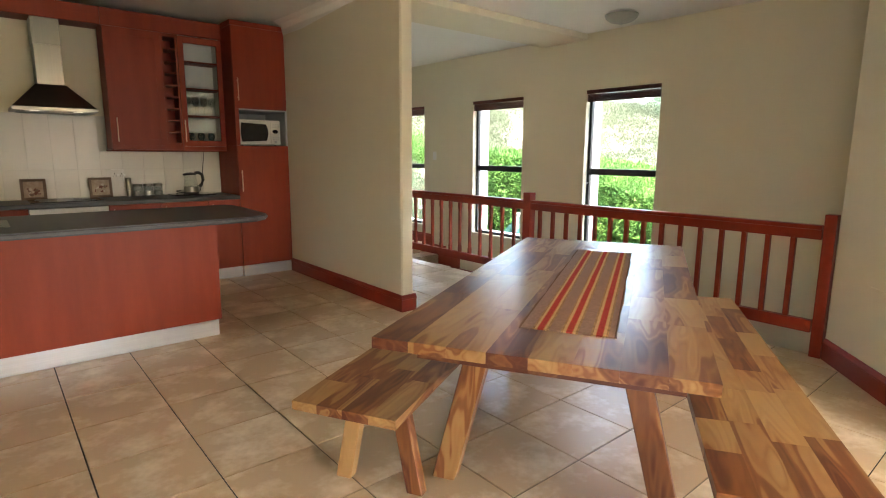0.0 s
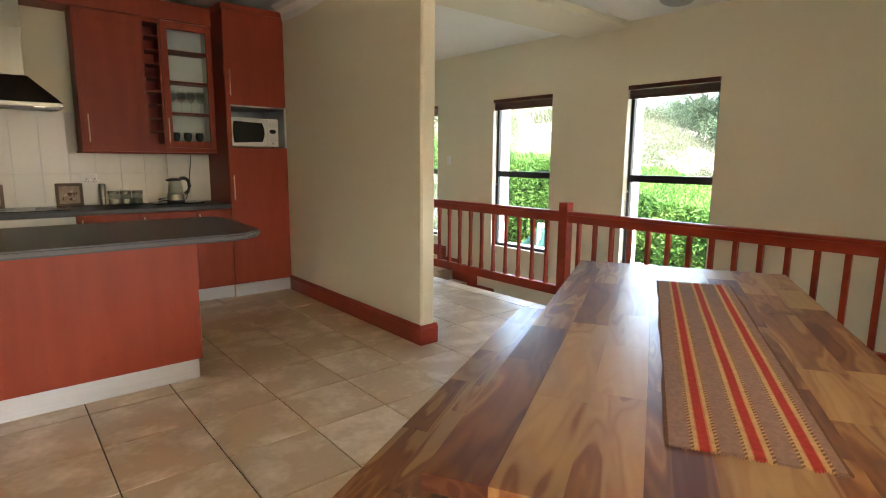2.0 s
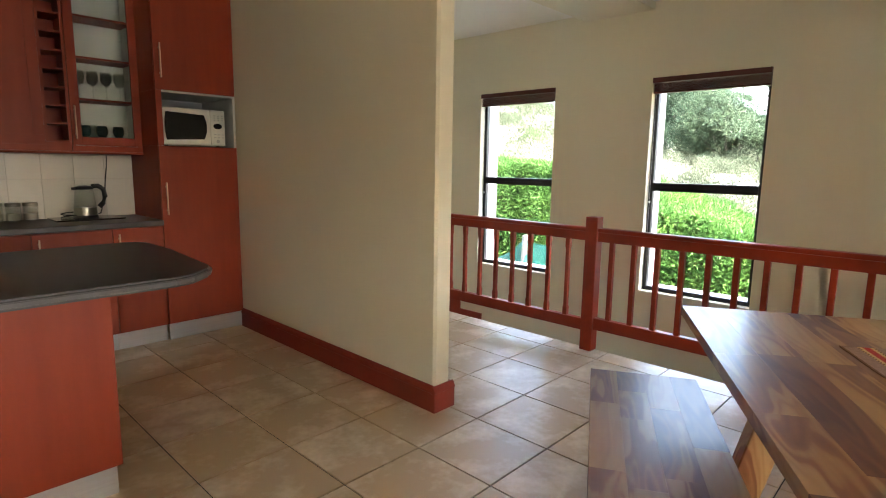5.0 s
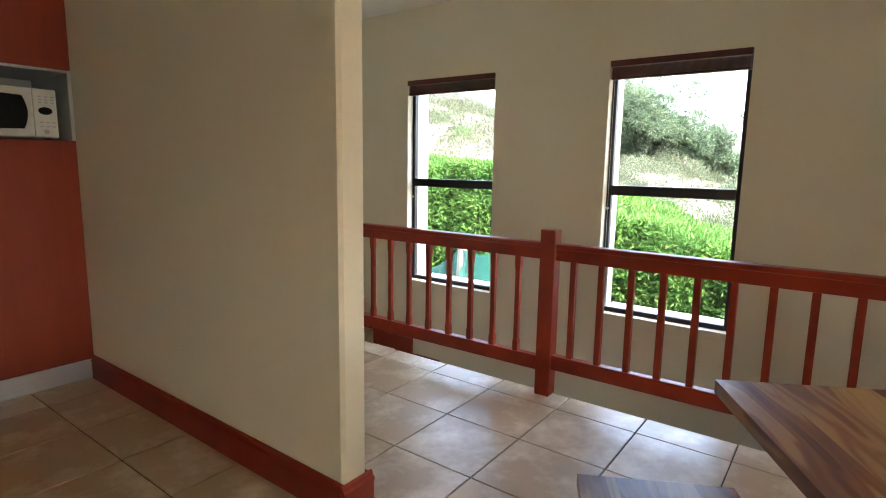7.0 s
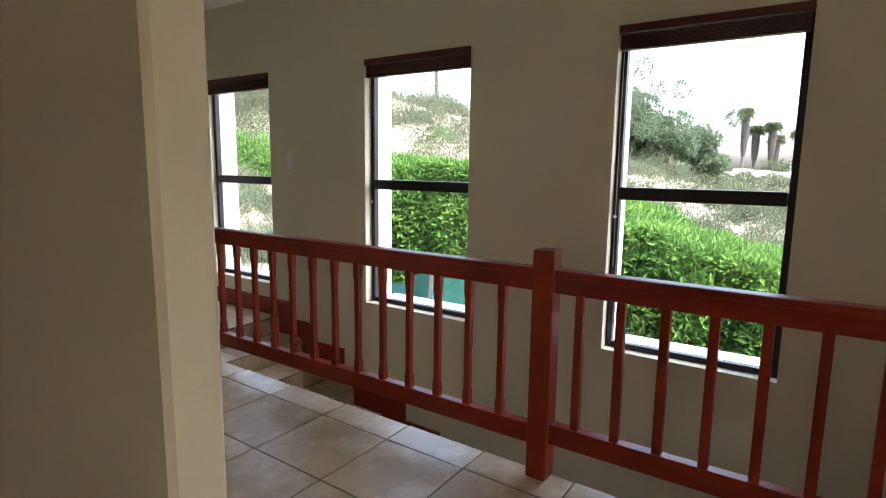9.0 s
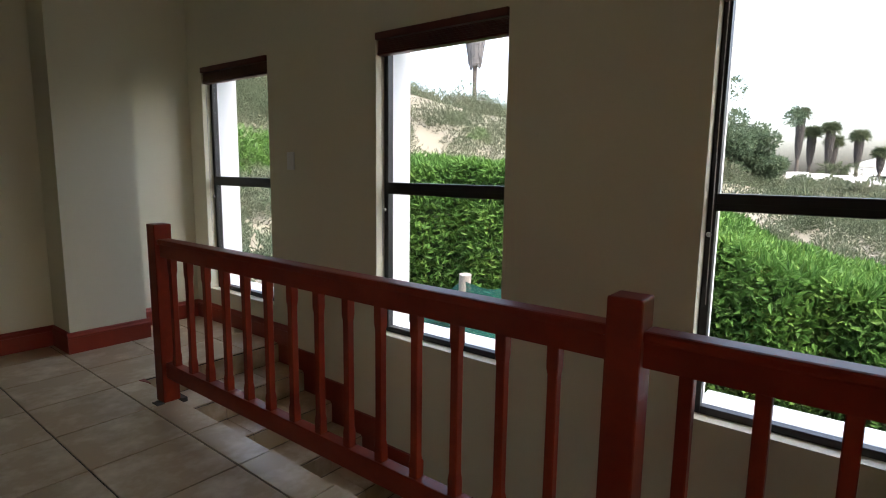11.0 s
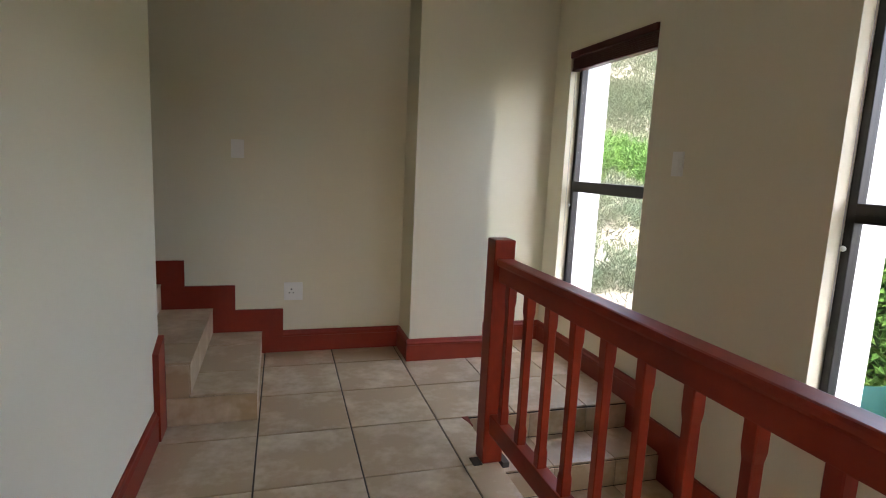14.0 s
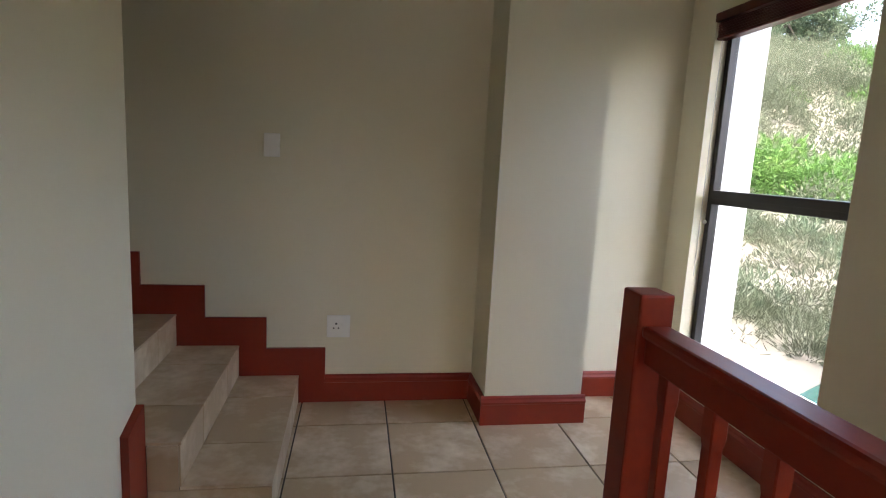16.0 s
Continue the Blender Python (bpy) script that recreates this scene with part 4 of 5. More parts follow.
part("collar", lathe(bmesh.new(), [(0.0, 0.0205), (0.074, 0.021), (0.072, 0.075), (0.0, 0.078)], 28), STEEL, kt, "steel collar", smooth=True)
part("glass_body", lathe(bmesh.new(), [(0.070, 0.076), (0.063, 0.15), (0.056, 0.20), (0.053, 0.20), (0.060, 0.15), (0.067, 0.079)], 28), GLASS, kt, smooth=True)
part("lid", lathe(bmesh.new(), [(0.056, 0.2005), (0.058, 0.205), (0.055, 0.218), (0.03, 0.226), (0.0, 0.228)], 28), DARKHOLE, kt, smooth=True)
part("handle", tube(bmesh.new(), [(0.045, -0.01, 0.222), (0.085, -0.01, 0.225), (0.118, -0.01, 0.20), (0.126, -0.01, 0.15), (0.110, -0.01, 0.10), (0.085, -0.01, 0.075)], 0.017, 10), DARKHOLE, kt, "black plastic handle", smooth=True)
part("spout", boxed(-0.074, -0.045, -0.018, 0.018, 0.196, 0.216, bevel=0.006), DARKHOLE, kt)
part("cord", tube(bmesh.new(), [(0.07, 0.05, 0.012), (0.12, 0.10, 0.02), (0.17, 0.17, 0.12), (0.19, 0.19, 0.26), (0.205, 0.195, 0.36), (0.21, 0.195, 0.44)], 0.0045, 8), DARKHOLE, kt, smooth=True)
part("coiled_cord", tube(bmesh.new(), [(-0.07 - 0.05 * math.cos(a * 0.5) - 0.03, 0.0 + 0.045 * math.sin(a * 0.5), 0.006 + 0.002 * a) for a in range(0, 20)], 0.004, 6), DARKHOLE, kt, smooth=True)

panel = tagged(new("access_panel", mesh_of("access_panel", boxed(-0.15, 0.15, -0.008, 0, -0.2, 0.2, bevel=0.003), WALL)), "cream painted access panel low on the angled wall", "panel")
panel.matrix_basis = pose(3.985, 0.793, 0.40, 0, 0, 219.9)
scrap = tagged(new("paper_scrap", mesh_of("paper_scrap", prism(bmesh.new(), [(-0.016, -0.010), (0.018, -0.006), (0.002, 0.014)], 0.0, 0.006), WHITE)), "small folded white scrap of paper on the tiled floor", "paper")
scrap.location = (4.114, 1.367, 0.0003)

# splashback tiles
sb = solid("splashback", boxed(-1.2, 2.328, 6.618, 6.629, 0.902, 1.70), LIGHTGROUT, "pale grout behind cream wall tiles", "splashback")
tile_mesh = {}
cols = [-1.2 + 0.196 * i for i in range(19)]
for z0, top in ((0.904, 1.175), (1.178, 1.698)):
    for x in cols:
        x1 = min(x + 0.193, 2.327)
        z1 = min(top, 1.354) if x1 > 1.21 else top
        if x1 - x < 0.03:
            continue
        key = (round(x1 - x, 3), round(z1 - z0, 3))
        if key not in tile_mesh:
            bm = boxed(0, x1 - x, 0, 0.006, 0, z1 - z0)
            bmesh.ops.bevel(bm, geom=list(bm.edges), offset=0.0012, segments=1, affect="EDGES")
            tile_mesh[key] = mesh_of("wall_tile", bm, SPLASH)
        o = new("wall_tile", tile_mesh[key])
        o.parent, o.location = sb, (x, 6.613, z0)

# ---- outside ----
SAND = mat("pale_dune_sand", (0.125, 0.112, 0.094), 0.95, vary=0.6, scale=0.9, fine=0.35, fine_scale=9, bump=0.6, dark=(0.11, 0.105, 0.07))


def leaf_material(name, a, b, c, scale):
    m = bpy.data.materials.new(name)
    m.use_nodes = True
    n, l = m.node_tree.nodes, m.node_tree.links
    p = n["Principled BSDF"]
    tc, nz, ge, ramp, add = n.new("ShaderNodeTexCoord"), n.new("ShaderNodeTexNoise"), n.new("ShaderNodeNewGeometry"), n.new("ShaderNodeValToRGB"), n.new("ShaderNodeMath")
    nz.inputs["Scale"].default_value = scale
    l.new(tc.outputs["Object"], nz.inputs["Vector"])
    add.operation = "MULTIPLY_ADD"
    add.inputs[1].default_value = 0.45
    half = n.new("ShaderNodeMath")
    half.operation = "MULTIPLY_ADD"
    half.inputs[1].default_value, half.inputs[2].default_value = 1.3, -0.40
    l.new(nz.outputs["Fac"], half.inputs[0])
    l.new(ge.outputs["Random Per Island"], add.inputs[0])
    l.new(half.outputs[0], add.inputs[2])
    e = ramp.color_ramp.elements
    e[0].position, e[0].color = 0.15, (*a, 1)
    e[1].position, e[1].color = 0.85, (*c, 1)
    k = e.new(0.5)
    k.color = (*b, 1)
    l.new(add.outputs[0], ramp.inputs["Fac"])
    l.new(ramp.outputs["Color"], p.inputs["Base Color"])
    p.inputs["Roughness"].default_value = 0.55
    p.inputs["Specular IOR Level"].default_value = 0.15
    tr = n.new("ShaderNodeBsdfTranslucent")
    mx = n.new("ShaderNodeMixShader")
    mx.inputs["Fac"].default_value = 0.38
    l.new(ramp.outputs["Color"], tr.inputs["Color"])
    l.new(p.outputs[0], mx.inputs[1])
    l.new(tr.outputs[0], mx.inputs[2])
    l.new(mx.outputs[0], n["Material Output"].inputs["Surface"])
    return m


HEDGELEAF = leaf_material("hedge_leaves", (0.034, 0.086, 0.018), (0.060, 0.135, 0.028), (0.110, 0.195, 0.042), 2.2)
# grey-green scrub, paled and evened out further to paint in the hill's haze
SCRUBLEAF = leaf_material("dune_scrub_leaves", (0.052, 0.070, 0.040), (0.074, 0.090, 0.054), (0.105, 0.112, 0.075), 0.35)
# tree greens lightened and greyed so that the colour carries the distant haze
TREELEAF = leaf_material("hazed_tree_leaves", (0.036, 0.062, 0.036), (0.062, 0.094, 0.054), (0.10, 0.13, 0.075), 0.8)
PALMLEAF = leaf_material("palm_fronds", (0.04, 0.055, 0.03), (0.06, 0.08, 0.04), (0.09, 0.10, 0.055), 0.5)
BARK = mat("grey_brown_bark", (0.050, 0.042, 0.036), 0.95, vary=0.5, scale=5, fine=0.4, fine_scale=30, bump=0.6)
DRYFROND = mat("dry_palm_skirt", (0.024, 0.021, 0.020), 0.95, vary=0.5, scale=6, fine=0.3, fine_scale=30)
# the tall palm's dry skirt, with the haze of distance mixed into its grey
HAZYFROND = mat("hazed_grey_palm_skirt", (0.075, 0.075, 0.08), 0.95, vary=0.4, scale=3, fine=0.3, fine_scale=20)
# dark green that stands for the shade deep between the hedge leaves
HEDGESHADE = mat("hedge_inner_shade", (0.026, 0.060, 0.016), 1.0, vary=0.5, scale=9, fine=0.4, fine_scale=30)
nrng = np.random.default_rng(5)


def smooth(t):
    t = np.clip(t, 0, 1)
    return t * t * (3 - 2 * t)


def ground(x, y):
    """The lie of the land: a garden strip that climbs to a dune ridge in the north-east."""
    x, y = np.asarray(x, float), np.asarray(y, float)
    r = np.hypot(x - 3.5, y - 4)
    th = np.degrees(np.arctan2(y - 4, x - 3.5))
    e = np.interp(th, [-180, 3, 10, 16, 23, 30, 39, 50, 60, 90, 180], [0.0, 0.0, 0.003, 0.018, 0.055, 0.09, 0.115, 0.175, 0.21, 0.22, 0.2])
    lift = np.interp(th, [-180, 2, 12, 180], [0.75, 0.75, 1.85, 1.85])
    z = -0.62 + (lift + 32 * e) * smooth((r - 5) / 27)
    z = z + np.where(r > 32, -0.02 * e * 4 * (r - 32), 0)
    wob = 0.18 * np.sin(0.9 * x + 0.4 * y) * np.sin(0.5 * x - 0.8 * y + 1) + 0.35 * np.sin(0.23 * x + 0.31 * y) * np.sin(0.17 * x - 0.27 * y)
    return z + wob * smooth((r - 8) / 10)


def axis(a, b, near, count):
    """Grid lines, closer together near the house."""
    u = np.linspace(-1, 1, count)
    v = np.sign(u) * np.abs(u) ** 2.2
    return np.where(v < 0, near + (near - a) * v, near + (b - near) * v)


def grid_mesh(name, xs, ys, zfun, material):
    X, Y = np.meshgrid(xs, ys)
    Z = zfun(X, Y)
    verts = np.stack([X.ravel(), Y.ravel(), Z.ravel()], 1)
    w = len(xs)
    faces = [(j * w + i, j * w + i + 1, (j + 1) * w + i + 1, (j + 1) * w + i) for j in range(len(ys) - 1) for i in range(w - 1)]
    me = bpy.data.meshes.new(name)
    me.from_pydata(verts.tolist(), [], faces)
    for f in me.polygons:
        f.use_smooth = True
    me.materials.append(material)
    return me


ground_mesh = grid_mesh("ground", axis(-900, 900, 12, 150), axis(-900, 900, 8, 150), lambda X, Y: np.where(X < 5.6, -3.2, ground(X, Y)), SAND)
tagged(new("ground", ground_mesh), "pale sandy dune ground outside the house", "ground", kind="structure")


def leaves(name, centres, normals, length, width, material, droop=0.3, spread=0.9):
    """Many small folded leaves, four corners each, round given places."""
    n = len(centres)
    d = normals + spread * nrng.normal(size=(n, 3))
    d[:, 2] -= droop * nrng.random(n)
    d /= np.linalg.norm(d, axis=1, keepdims=True)
    side = np.cross(d, nrng.normal(size=(n, 3)))
    side /= np.linalg.norm(side, axis=1, keepdims=True)
    up = np.cross(side, d)
    L = (length * nrng.uniform(0.6, 1.25, n))[:, None]
    W = (width * nrng.uniform(0.7, 1.2, n))[:, None]
    v0 = centres
    v1 = centres + d * L * 0.45 + side * W * 0.5 + up * W * 0.18
    v2 = centres + d * L - up * L * 0.12
    v3 = centres + d * L * 0.45 - side * W * 0.5 + up * W * 0.18
    verts = np.stack([v0, v1, v2, v3], 1).reshape(-1, 3)
    idx = np.arange(n) * 4
    faces = np.concatenate([np.stack([idx, idx + 1, idx + 2], 1), np.stack([idx, idx + 2, idx + 3], 1)])
    me = bpy.data.meshes.new(name)
    me.from_pydata(verts.tolist(), [], faces.tolist())
    me.materials.append(material)
    return me


# hedge: a clipped bank of glossy leaves that follows the slope
def hedge_top(y):
    return np.interp(y, [0.5, 3.0, 4.4, 5.0, 6.2, 7.4, 9.0], [0.15, 0.50, 0.93, 1.13, 1.42, 1.56, 1.70])


def hedge_point(y, s):
    """s runs from the foot of the west face (0) over the shoulder to the back (1)."""
    top = hedge_top(y)
    foot = ground(np.full_like(y, 8.0), y) - 0.1
    a = np.clip(s / 0.45, 0, 1)
    b = np.clip((s - 0.45) / 0.55, 0, 1)
    lump = 0.10 * np.sin(2.1 * y + 3 * s) + 0.07 * np.sin(5.3 * y + 9 * s) + 0.05 * np.sin(9.7 * y - 5 * s)
    x = 7.55 + 0.25 * a ** 3 + 2.6 * b + lump * (1 - b)
    z = foot + (top - 0.17 - foot) * a + 0.08 * np.sin(b * 1.8) - 0.22 * b + lump * 0.45 * a
    end = np.clip((8.6 - y) / 0.6, 0, 1) ** 0.5
    return np.stack([x, y, foot + (z - foot) * end], 1)


nh = 72000
hy = nrng.uniform(0.3, 8.5, nh)
hs = nrng.uniform(0.0, 1.0, nh) ** 0.8
hc = hedge_point(hy, hs)
hn = np.stack([np.where(hs < 0.45, -0.9, -0.25), np.zeros(nh), np.where(hs < 0.45, 0.35, 0.9)], 1)
hc = hc - hn * (nrng.random(nh) ** 2 * 0.16)[:, None]
hedge = thing("hedge", "dense bright green leafy hedge outside the windows", "hedge")
lv = new("foliage", leaves("hedge_foliage", hc, hn, 0.108, 0.041, HEDGELEAF))
lv.parent = hedge
# a sheet just under the leaves, its dark colour painting the hedge's inner shade
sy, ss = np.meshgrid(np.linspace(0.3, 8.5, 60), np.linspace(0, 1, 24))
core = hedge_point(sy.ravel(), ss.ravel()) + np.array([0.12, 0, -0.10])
me = bpy.data.meshes.new("hedge_shade_core")
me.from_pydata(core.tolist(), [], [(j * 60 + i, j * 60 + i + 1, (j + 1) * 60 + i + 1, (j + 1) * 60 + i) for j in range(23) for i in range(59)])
me.materials.append(HEDGESHADE)
co = new("shade_sheet", me)
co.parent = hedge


def clump_points(cx, cy, rad, tall, n):
    a = nrng.uniform(0, 2 * np.pi, n)
    c = nrng.uniform(0.0, 1.0, n)
    r = rad * np.sqrt(1 - c * c) * nrng.uniform(0.6, 1.0, n)
    p = np.stack([cx + r * np.cos(a), cy + r * np.sin(a), ground(cx, cy) - 0.05 + tall * c * nrng.uniform(0.5, 1.0, n)], 1)
    nn = np.stack([np.cos(a) * np.sqrt(1 - c * c), np.sin(a) * np.sqrt(1 - c * c), c + 0.5], 1)
    return p, nn


def scrub(name, label, count, r0, r1, t0, t1, rad, per, material, leaf, wide):
    P, N = [], []
    for _ in range(count):
        th, r = math.radians(nrng.uniform(t0, t1)), r0 + (r1 - r0) * nrng.random() ** 0.8
        x, y = 3.5 + r * math.cos(th), 4 + r * math.sin(th)
        if x < 7.4 or (x < 10.4 and y < 9.4):
            continue
        s = nrng.uniform(0.5, 1.3)
        p, nn = clump_points(x, y, rad * s, rad * 1.1 * s * nrng.uniform(0.7, 1.2), per)
        P.append(p)
        N.append(nn)
    ob = new(name, leaves(name, np.concatenate(P), np.concatenate(N), leaf, wide, material, 0.1, 0.5))
    return tagged(ob, label, "scrub", kind="stuff")


scrub("dune_scrub", "grey-green and straw-coloured low scrub on the dune", 620, 7.6, 34, -12, 100, 0.75, 360, SCRUBLEAF, 0.105, 0.036)
scrub("near_scrub", "sparse twiggy scrub on the pale sand by the house", 210, 6.5, 14, 40, 82, 0.34, 260, SCRUBLEAF, 0.13, 0.012)
scrub("slope_scrub", "green and straw-coloured bushes on the sandy slope", 40, 8, 12, 45, 88, 0.42, 330, TREELEAF, 0.13, 0.022)
scrub("straw_scrub", "tall straw-coloured scrub behind the green shrub", 110, 14.8, 21, 42, 75, 0.95, 560, SCRUBLEAF, 0.13, 0.028)
scrub("green_scrub", "bright green creeping shrubs on the dune slope", 14, 12, 24, 20, 75, 0.80, 380, HEDGELEAF, 0.12, 0.045)
scrub("hill_scrub", "grey-green bushes scattered over the sandy hill", 260, 12, 34, 22, 64, 0.75, 320, SCRUBLEAF, 0.11, 0.036)
scrub("low_scrub", "low grey-green scrub behind the hedge", 260, 7, 24, -28, 16, 0.55, 280, SCRUBLEAF, 0.10, 0.034)
scrub("ridge_scrub", "dark bushes along the dune ridge", 90, 28, 36, 8, 90, 1.3, 420, TREELEAF, 0.22, 0.07)
scrub("far_scrub", "grey-green scrub towards the distant houses", 340, 20, 80, -22, 10, 0.6, 150, SCRUBLEAF, 0.32, 0.10)


P, N = [], []
for k in range(12):
    th = radians(66 - 1.9 * k)
    p, nn = clump_points(3.72 + (12.6 + 0.4 * math.sin(k * 2.3)) * math.cos(th), 5.02 + (12.6 + 0.4 * math.sin(k * 2.3)) * math.sin(th), 0.62, 1.1 + 0.12 * math.sin(k * 1.7), 800)
    P.append(p)
    N.append(nn)
shrub = thing("shrub", "dense bright green broad-leaved shrub on the sandy slope", "shrub")
sl = new("foliage", leaves("shrub_foliage", np.concatenate(P), np.concatenate(N), 0.17, 0.05, HEDGELEAF))
sl.parent = shrub


def tree(x, y, h, spread, label):
    t = thing("tree", label, "tree", pose(x, y, float(ground(x, y)) - 0.1))
    limbs = bmesh.new()
    tips = []
    for k in range(7):
        a = 2 * math.pi * k / 7 + nrng.uniform(-0.3, 0.3)
        q = (spread * 0.55 * math.cos(a), spread * 0.55 * math.sin(a), h * nrng.uniform(0.45, 0.8))
        tube(limbs, [(0, 0, h * 0.15), (q[0] * 0.45, q[1] * 0.45, q[2] * 0.6), q], 0.06, 6)
        tips.append(q)
    part("trunk", lathe(bmesh.new(), [(0.22, 0.0), (0.16, h * 0.15), (0.12, h * 0.4), (0.05, h * 0.7)], 10), BARK, t, smooth=True)
    part("limbs", limbs, BARK, t)
    P, N = [], []
    for _ in range(60):
        q = tips[int(nrng.integers(len(tips)))]
        c = np.array(q) + nrng.normal(size=3) * np.array([spread * 0.26, spread * 0.26, h * 0.17])
        c[2] = max(c[2], 0.25)
        d = nrng.normal(size=(190, 3))
        d /= np.linalg.norm(d, axis=1, keepdims=True)
        P.append(c + d * (spread * 0.17 * nrng.uniform(0.5, 1.0, 190))[:, None])
        N.append(d + np.array([0, 0, 0.5]))
    cr = new("crown", leaves("crown", np.concatenate(P), np.concatenate(N), 0.20, 0.065, TREELEAF))
    cr.parent = t
    return t


def polar(r, deg):
    return 3.5 + r * math.cos(radians(deg)), 4 + r * math.sin(radians(deg))


for r, deg, h, sp in ((25, 13.8, 3.3, 2.4), (26, 16.8, 4.3, 2.8), (27, 20.0, 4.0, 2.8), (26, 11.0, 2.3, 2.1), (27, 8.8, 1.4, 1.7)):
    tree(*polar(r, deg), h, sp, "dark green wind-shaped tree on the dune slope")
for r, deg, h, sp in ((33, 50, 2.6, 2.4), (34, 55, 3.0, 2.6), (33, 62, 2.8, 2.6)):
    tree(*polar(r, deg), h, sp, "dark bushy tree on the dune ridge")


def palm(x, y, base, h, label, skirt=0.5, crown=0.95, thick=0.42, dry=DRYFROND):
    t = thing("palm_tree", label, "palm", pose(x, y, base))
    part("trunk", lathe(bmesh.new(), [(0.22, 0.0), (0.16, h * 0.3), (0.14, h), (0.0, h + 0.02)], 10), BARK, t, smooth=True)
    if skirt:
        bm = bmesh.new()
        for k in range(130):
            a, z = k * 2.399, h - (skirt * h - 0.8) * (k / 130.0)
            r = thick * (0.62 + 0.38 * math.sin(math.pi * (0.25 + 0.75 * k / 130.0))) + 0.05 * math.sin(k * 1.7)
            box(bm, -0.14, 0.14, -0.02, 0.02, -0.9, 0, m=pose(r * math.cos(a), r * math.sin(a), z, 6, 0, math.degrees(a) + 90))
        part("dry_skirt", bm, dry, t, "hanging skirt of dry grey-brown fronds")
    P, N = [], []
    for k in range(26):
        a, up = k * 2.399, 0.9 - 1.5 * (k / 26.0)
        d = np.array([math.cos(a), math.sin(a), up])
        d /= np.linalg.norm(d)
        for s in np.linspace(0.25, 1.0, 9):
            q = d * crown * s + np.array([0, 0, h - 0.35 * s * s])
            for _ in range(4):
                P.append(q + nrng.normal(size=3) * 0.04)
                N.append(d * 0.7 + nrng.normal(size=3) * 0.5)
    fr = new("fronds", leaves("fronds", np.array(P), np.array(N), 0.5, 0.07, PALMLEAF, 0.5, 0.3))
    fr.parent = t
    return t


for r, deg, h in ((70, 5.4, 7.4), (72, 4.5, 5.6), (71, 3.2, 5.9), (73, 2.9, 4.6), (74, 1.2, 5.2), (80, -0.3, 3.6), (82, -1.2, 4.0)):
    x, y = polar(r, deg)
    palm(x, y, 0.5, h, "distant palm with a dry brown skirt against the sky", 0.66, 0.75, 0.38)
x, y = polar(71, 2.4)
palm(x, y, 0.7, 1.0, "low spreading palm among the distant palms", 0, 2.0)
x, y = 35.7, 26.4
palm(x, y, 4.5, 8.5, "tall palm with a shaggy skirt behind the dune ridge", 0.55, 1.6, 0.72, HAZYFROND)

# distant white garden wall and house
bm = bmesh.new()
for k in range(6):
    x, y = polar(60, 6.0 - 1.6 * k)
    x2, y2 = polar(60, 6.0 - 1.6 * (k + 1))
    h = 1.55 - 0.13 * k
    prism(bm, [(x, y), (x + 0.3, y), (x2 + 0.3, y2), (x2, y2)], -1.5, h)
solid("garden_wall", bm, OUTWALL, "distant white stepped garden wall", "wall")
hx, hy2 = polar(90, -1.5)
house = thing("house", "distant white house beyond the palms", "house", pose(hx, hy2, -1))
part("wall", boxed(-4, 4, -5, 5, 0, 3.4), OUTWALL, house)
bm = bmesh.new()
prism(bm, [(-5.4, 0), (5.4, 0), (0, 2.0)], -4.3, 4.3)
bmesh.ops.transform(bm, matrix=pose(0, 0, 3.4) @ pose(0, 0, 0, 90, 0, 90), verts=bm.verts)
part("roof", bm, GREYBOARD, house)
part("window", boxed(-4.03, -3.99, -2.2, -0.8, 1.0, 2.3), GLOSSBLACK, house)
part("window", boxed(-4.03, -3.99, 1.0, 2.6, 1.0, 2.3), GLOSSBLACK, house)

# green shade net on posts, hose
NET = bpy.data.materials.new("green_shade_net")
NET.use_nodes = True
nn_, nl_ = NET.node_tree.nodes, NET.node_tree.links
ntc, nch, ntr, nmx = nn_.new("ShaderNodeTexCoord"), nn_.new("ShaderNodeTexBrick"), nn_.new("ShaderNodeBsdfTransparent"), nn_.new("ShaderNodeMixShader")
nch.inputs["Scale"].default_value, nch.inputs["Mortar Size"].default_value = 18.0, 0.012
nch.inputs["Color1"].default_value = nch.inputs["Color2"].default_value = (0.008, 0.10, 0.078, 1)
nch.inputs["Mortar"].default_value = (0.05, 0.24, 0.19, 1)
nmap = nn_.new("ShaderNodeMapping")
nmap.inputs["Rotation"].default_value = (radians(90), 0, 0)
nl_.new(ntc.outputs["Object"], nmap.inputs["Vector"])
nl_.new(nmap.outputs["Vector"], nch.inputs["Vector"])
nl_.new(nch.outputs["Color"], nn_["Principled BSDF"].inputs["Base Color"])
nn_["Principled BSDF"].inputs["Roughness"].default_value = 0.7
nmx.inputs["Fac"].default_value = 0.82
nl_.new(ntr.outputs[0], nmx.inputs[1])
nl_.new(nn_["Principled BSDF"].outputs[0], nmx.inputs[2])
nl_.new(nmx.outputs[0], nn_["Material Output"].inputs["Surface"])
POSTWOOD = mat("pale_weathered_post", (0.30, 0.27, 0.23), 0.9, vary=0.4, scale=12, fine=0.3, fine_scale=60, bump=0.4)
nf = thing("shade_net", "sagging green shade net tied to pale garden posts", "net")
POSTS_OUT = [(7.25, 8.75, -0.42), (7.22, 8.35, -0.10), (7.20, 6.97, 0.02), (6.62, 5.88, 0.44), (6.75, 5.38, 0.50), (6.90, 4.25, -0.22), (6.95, 2.4, -0.30)]
for x, y, top in POSTS_OUT[3:4]:
    part("post", tube(bmesh.new(), [(x + 0.05, y + 0.08, -0.9), (x + 0.02, y + 0.03, top - 0.3), (x, y, top)], 0.050, 12), POSTWOOD, nf, smooth=True)
bm = bmesh.new()
prev = None
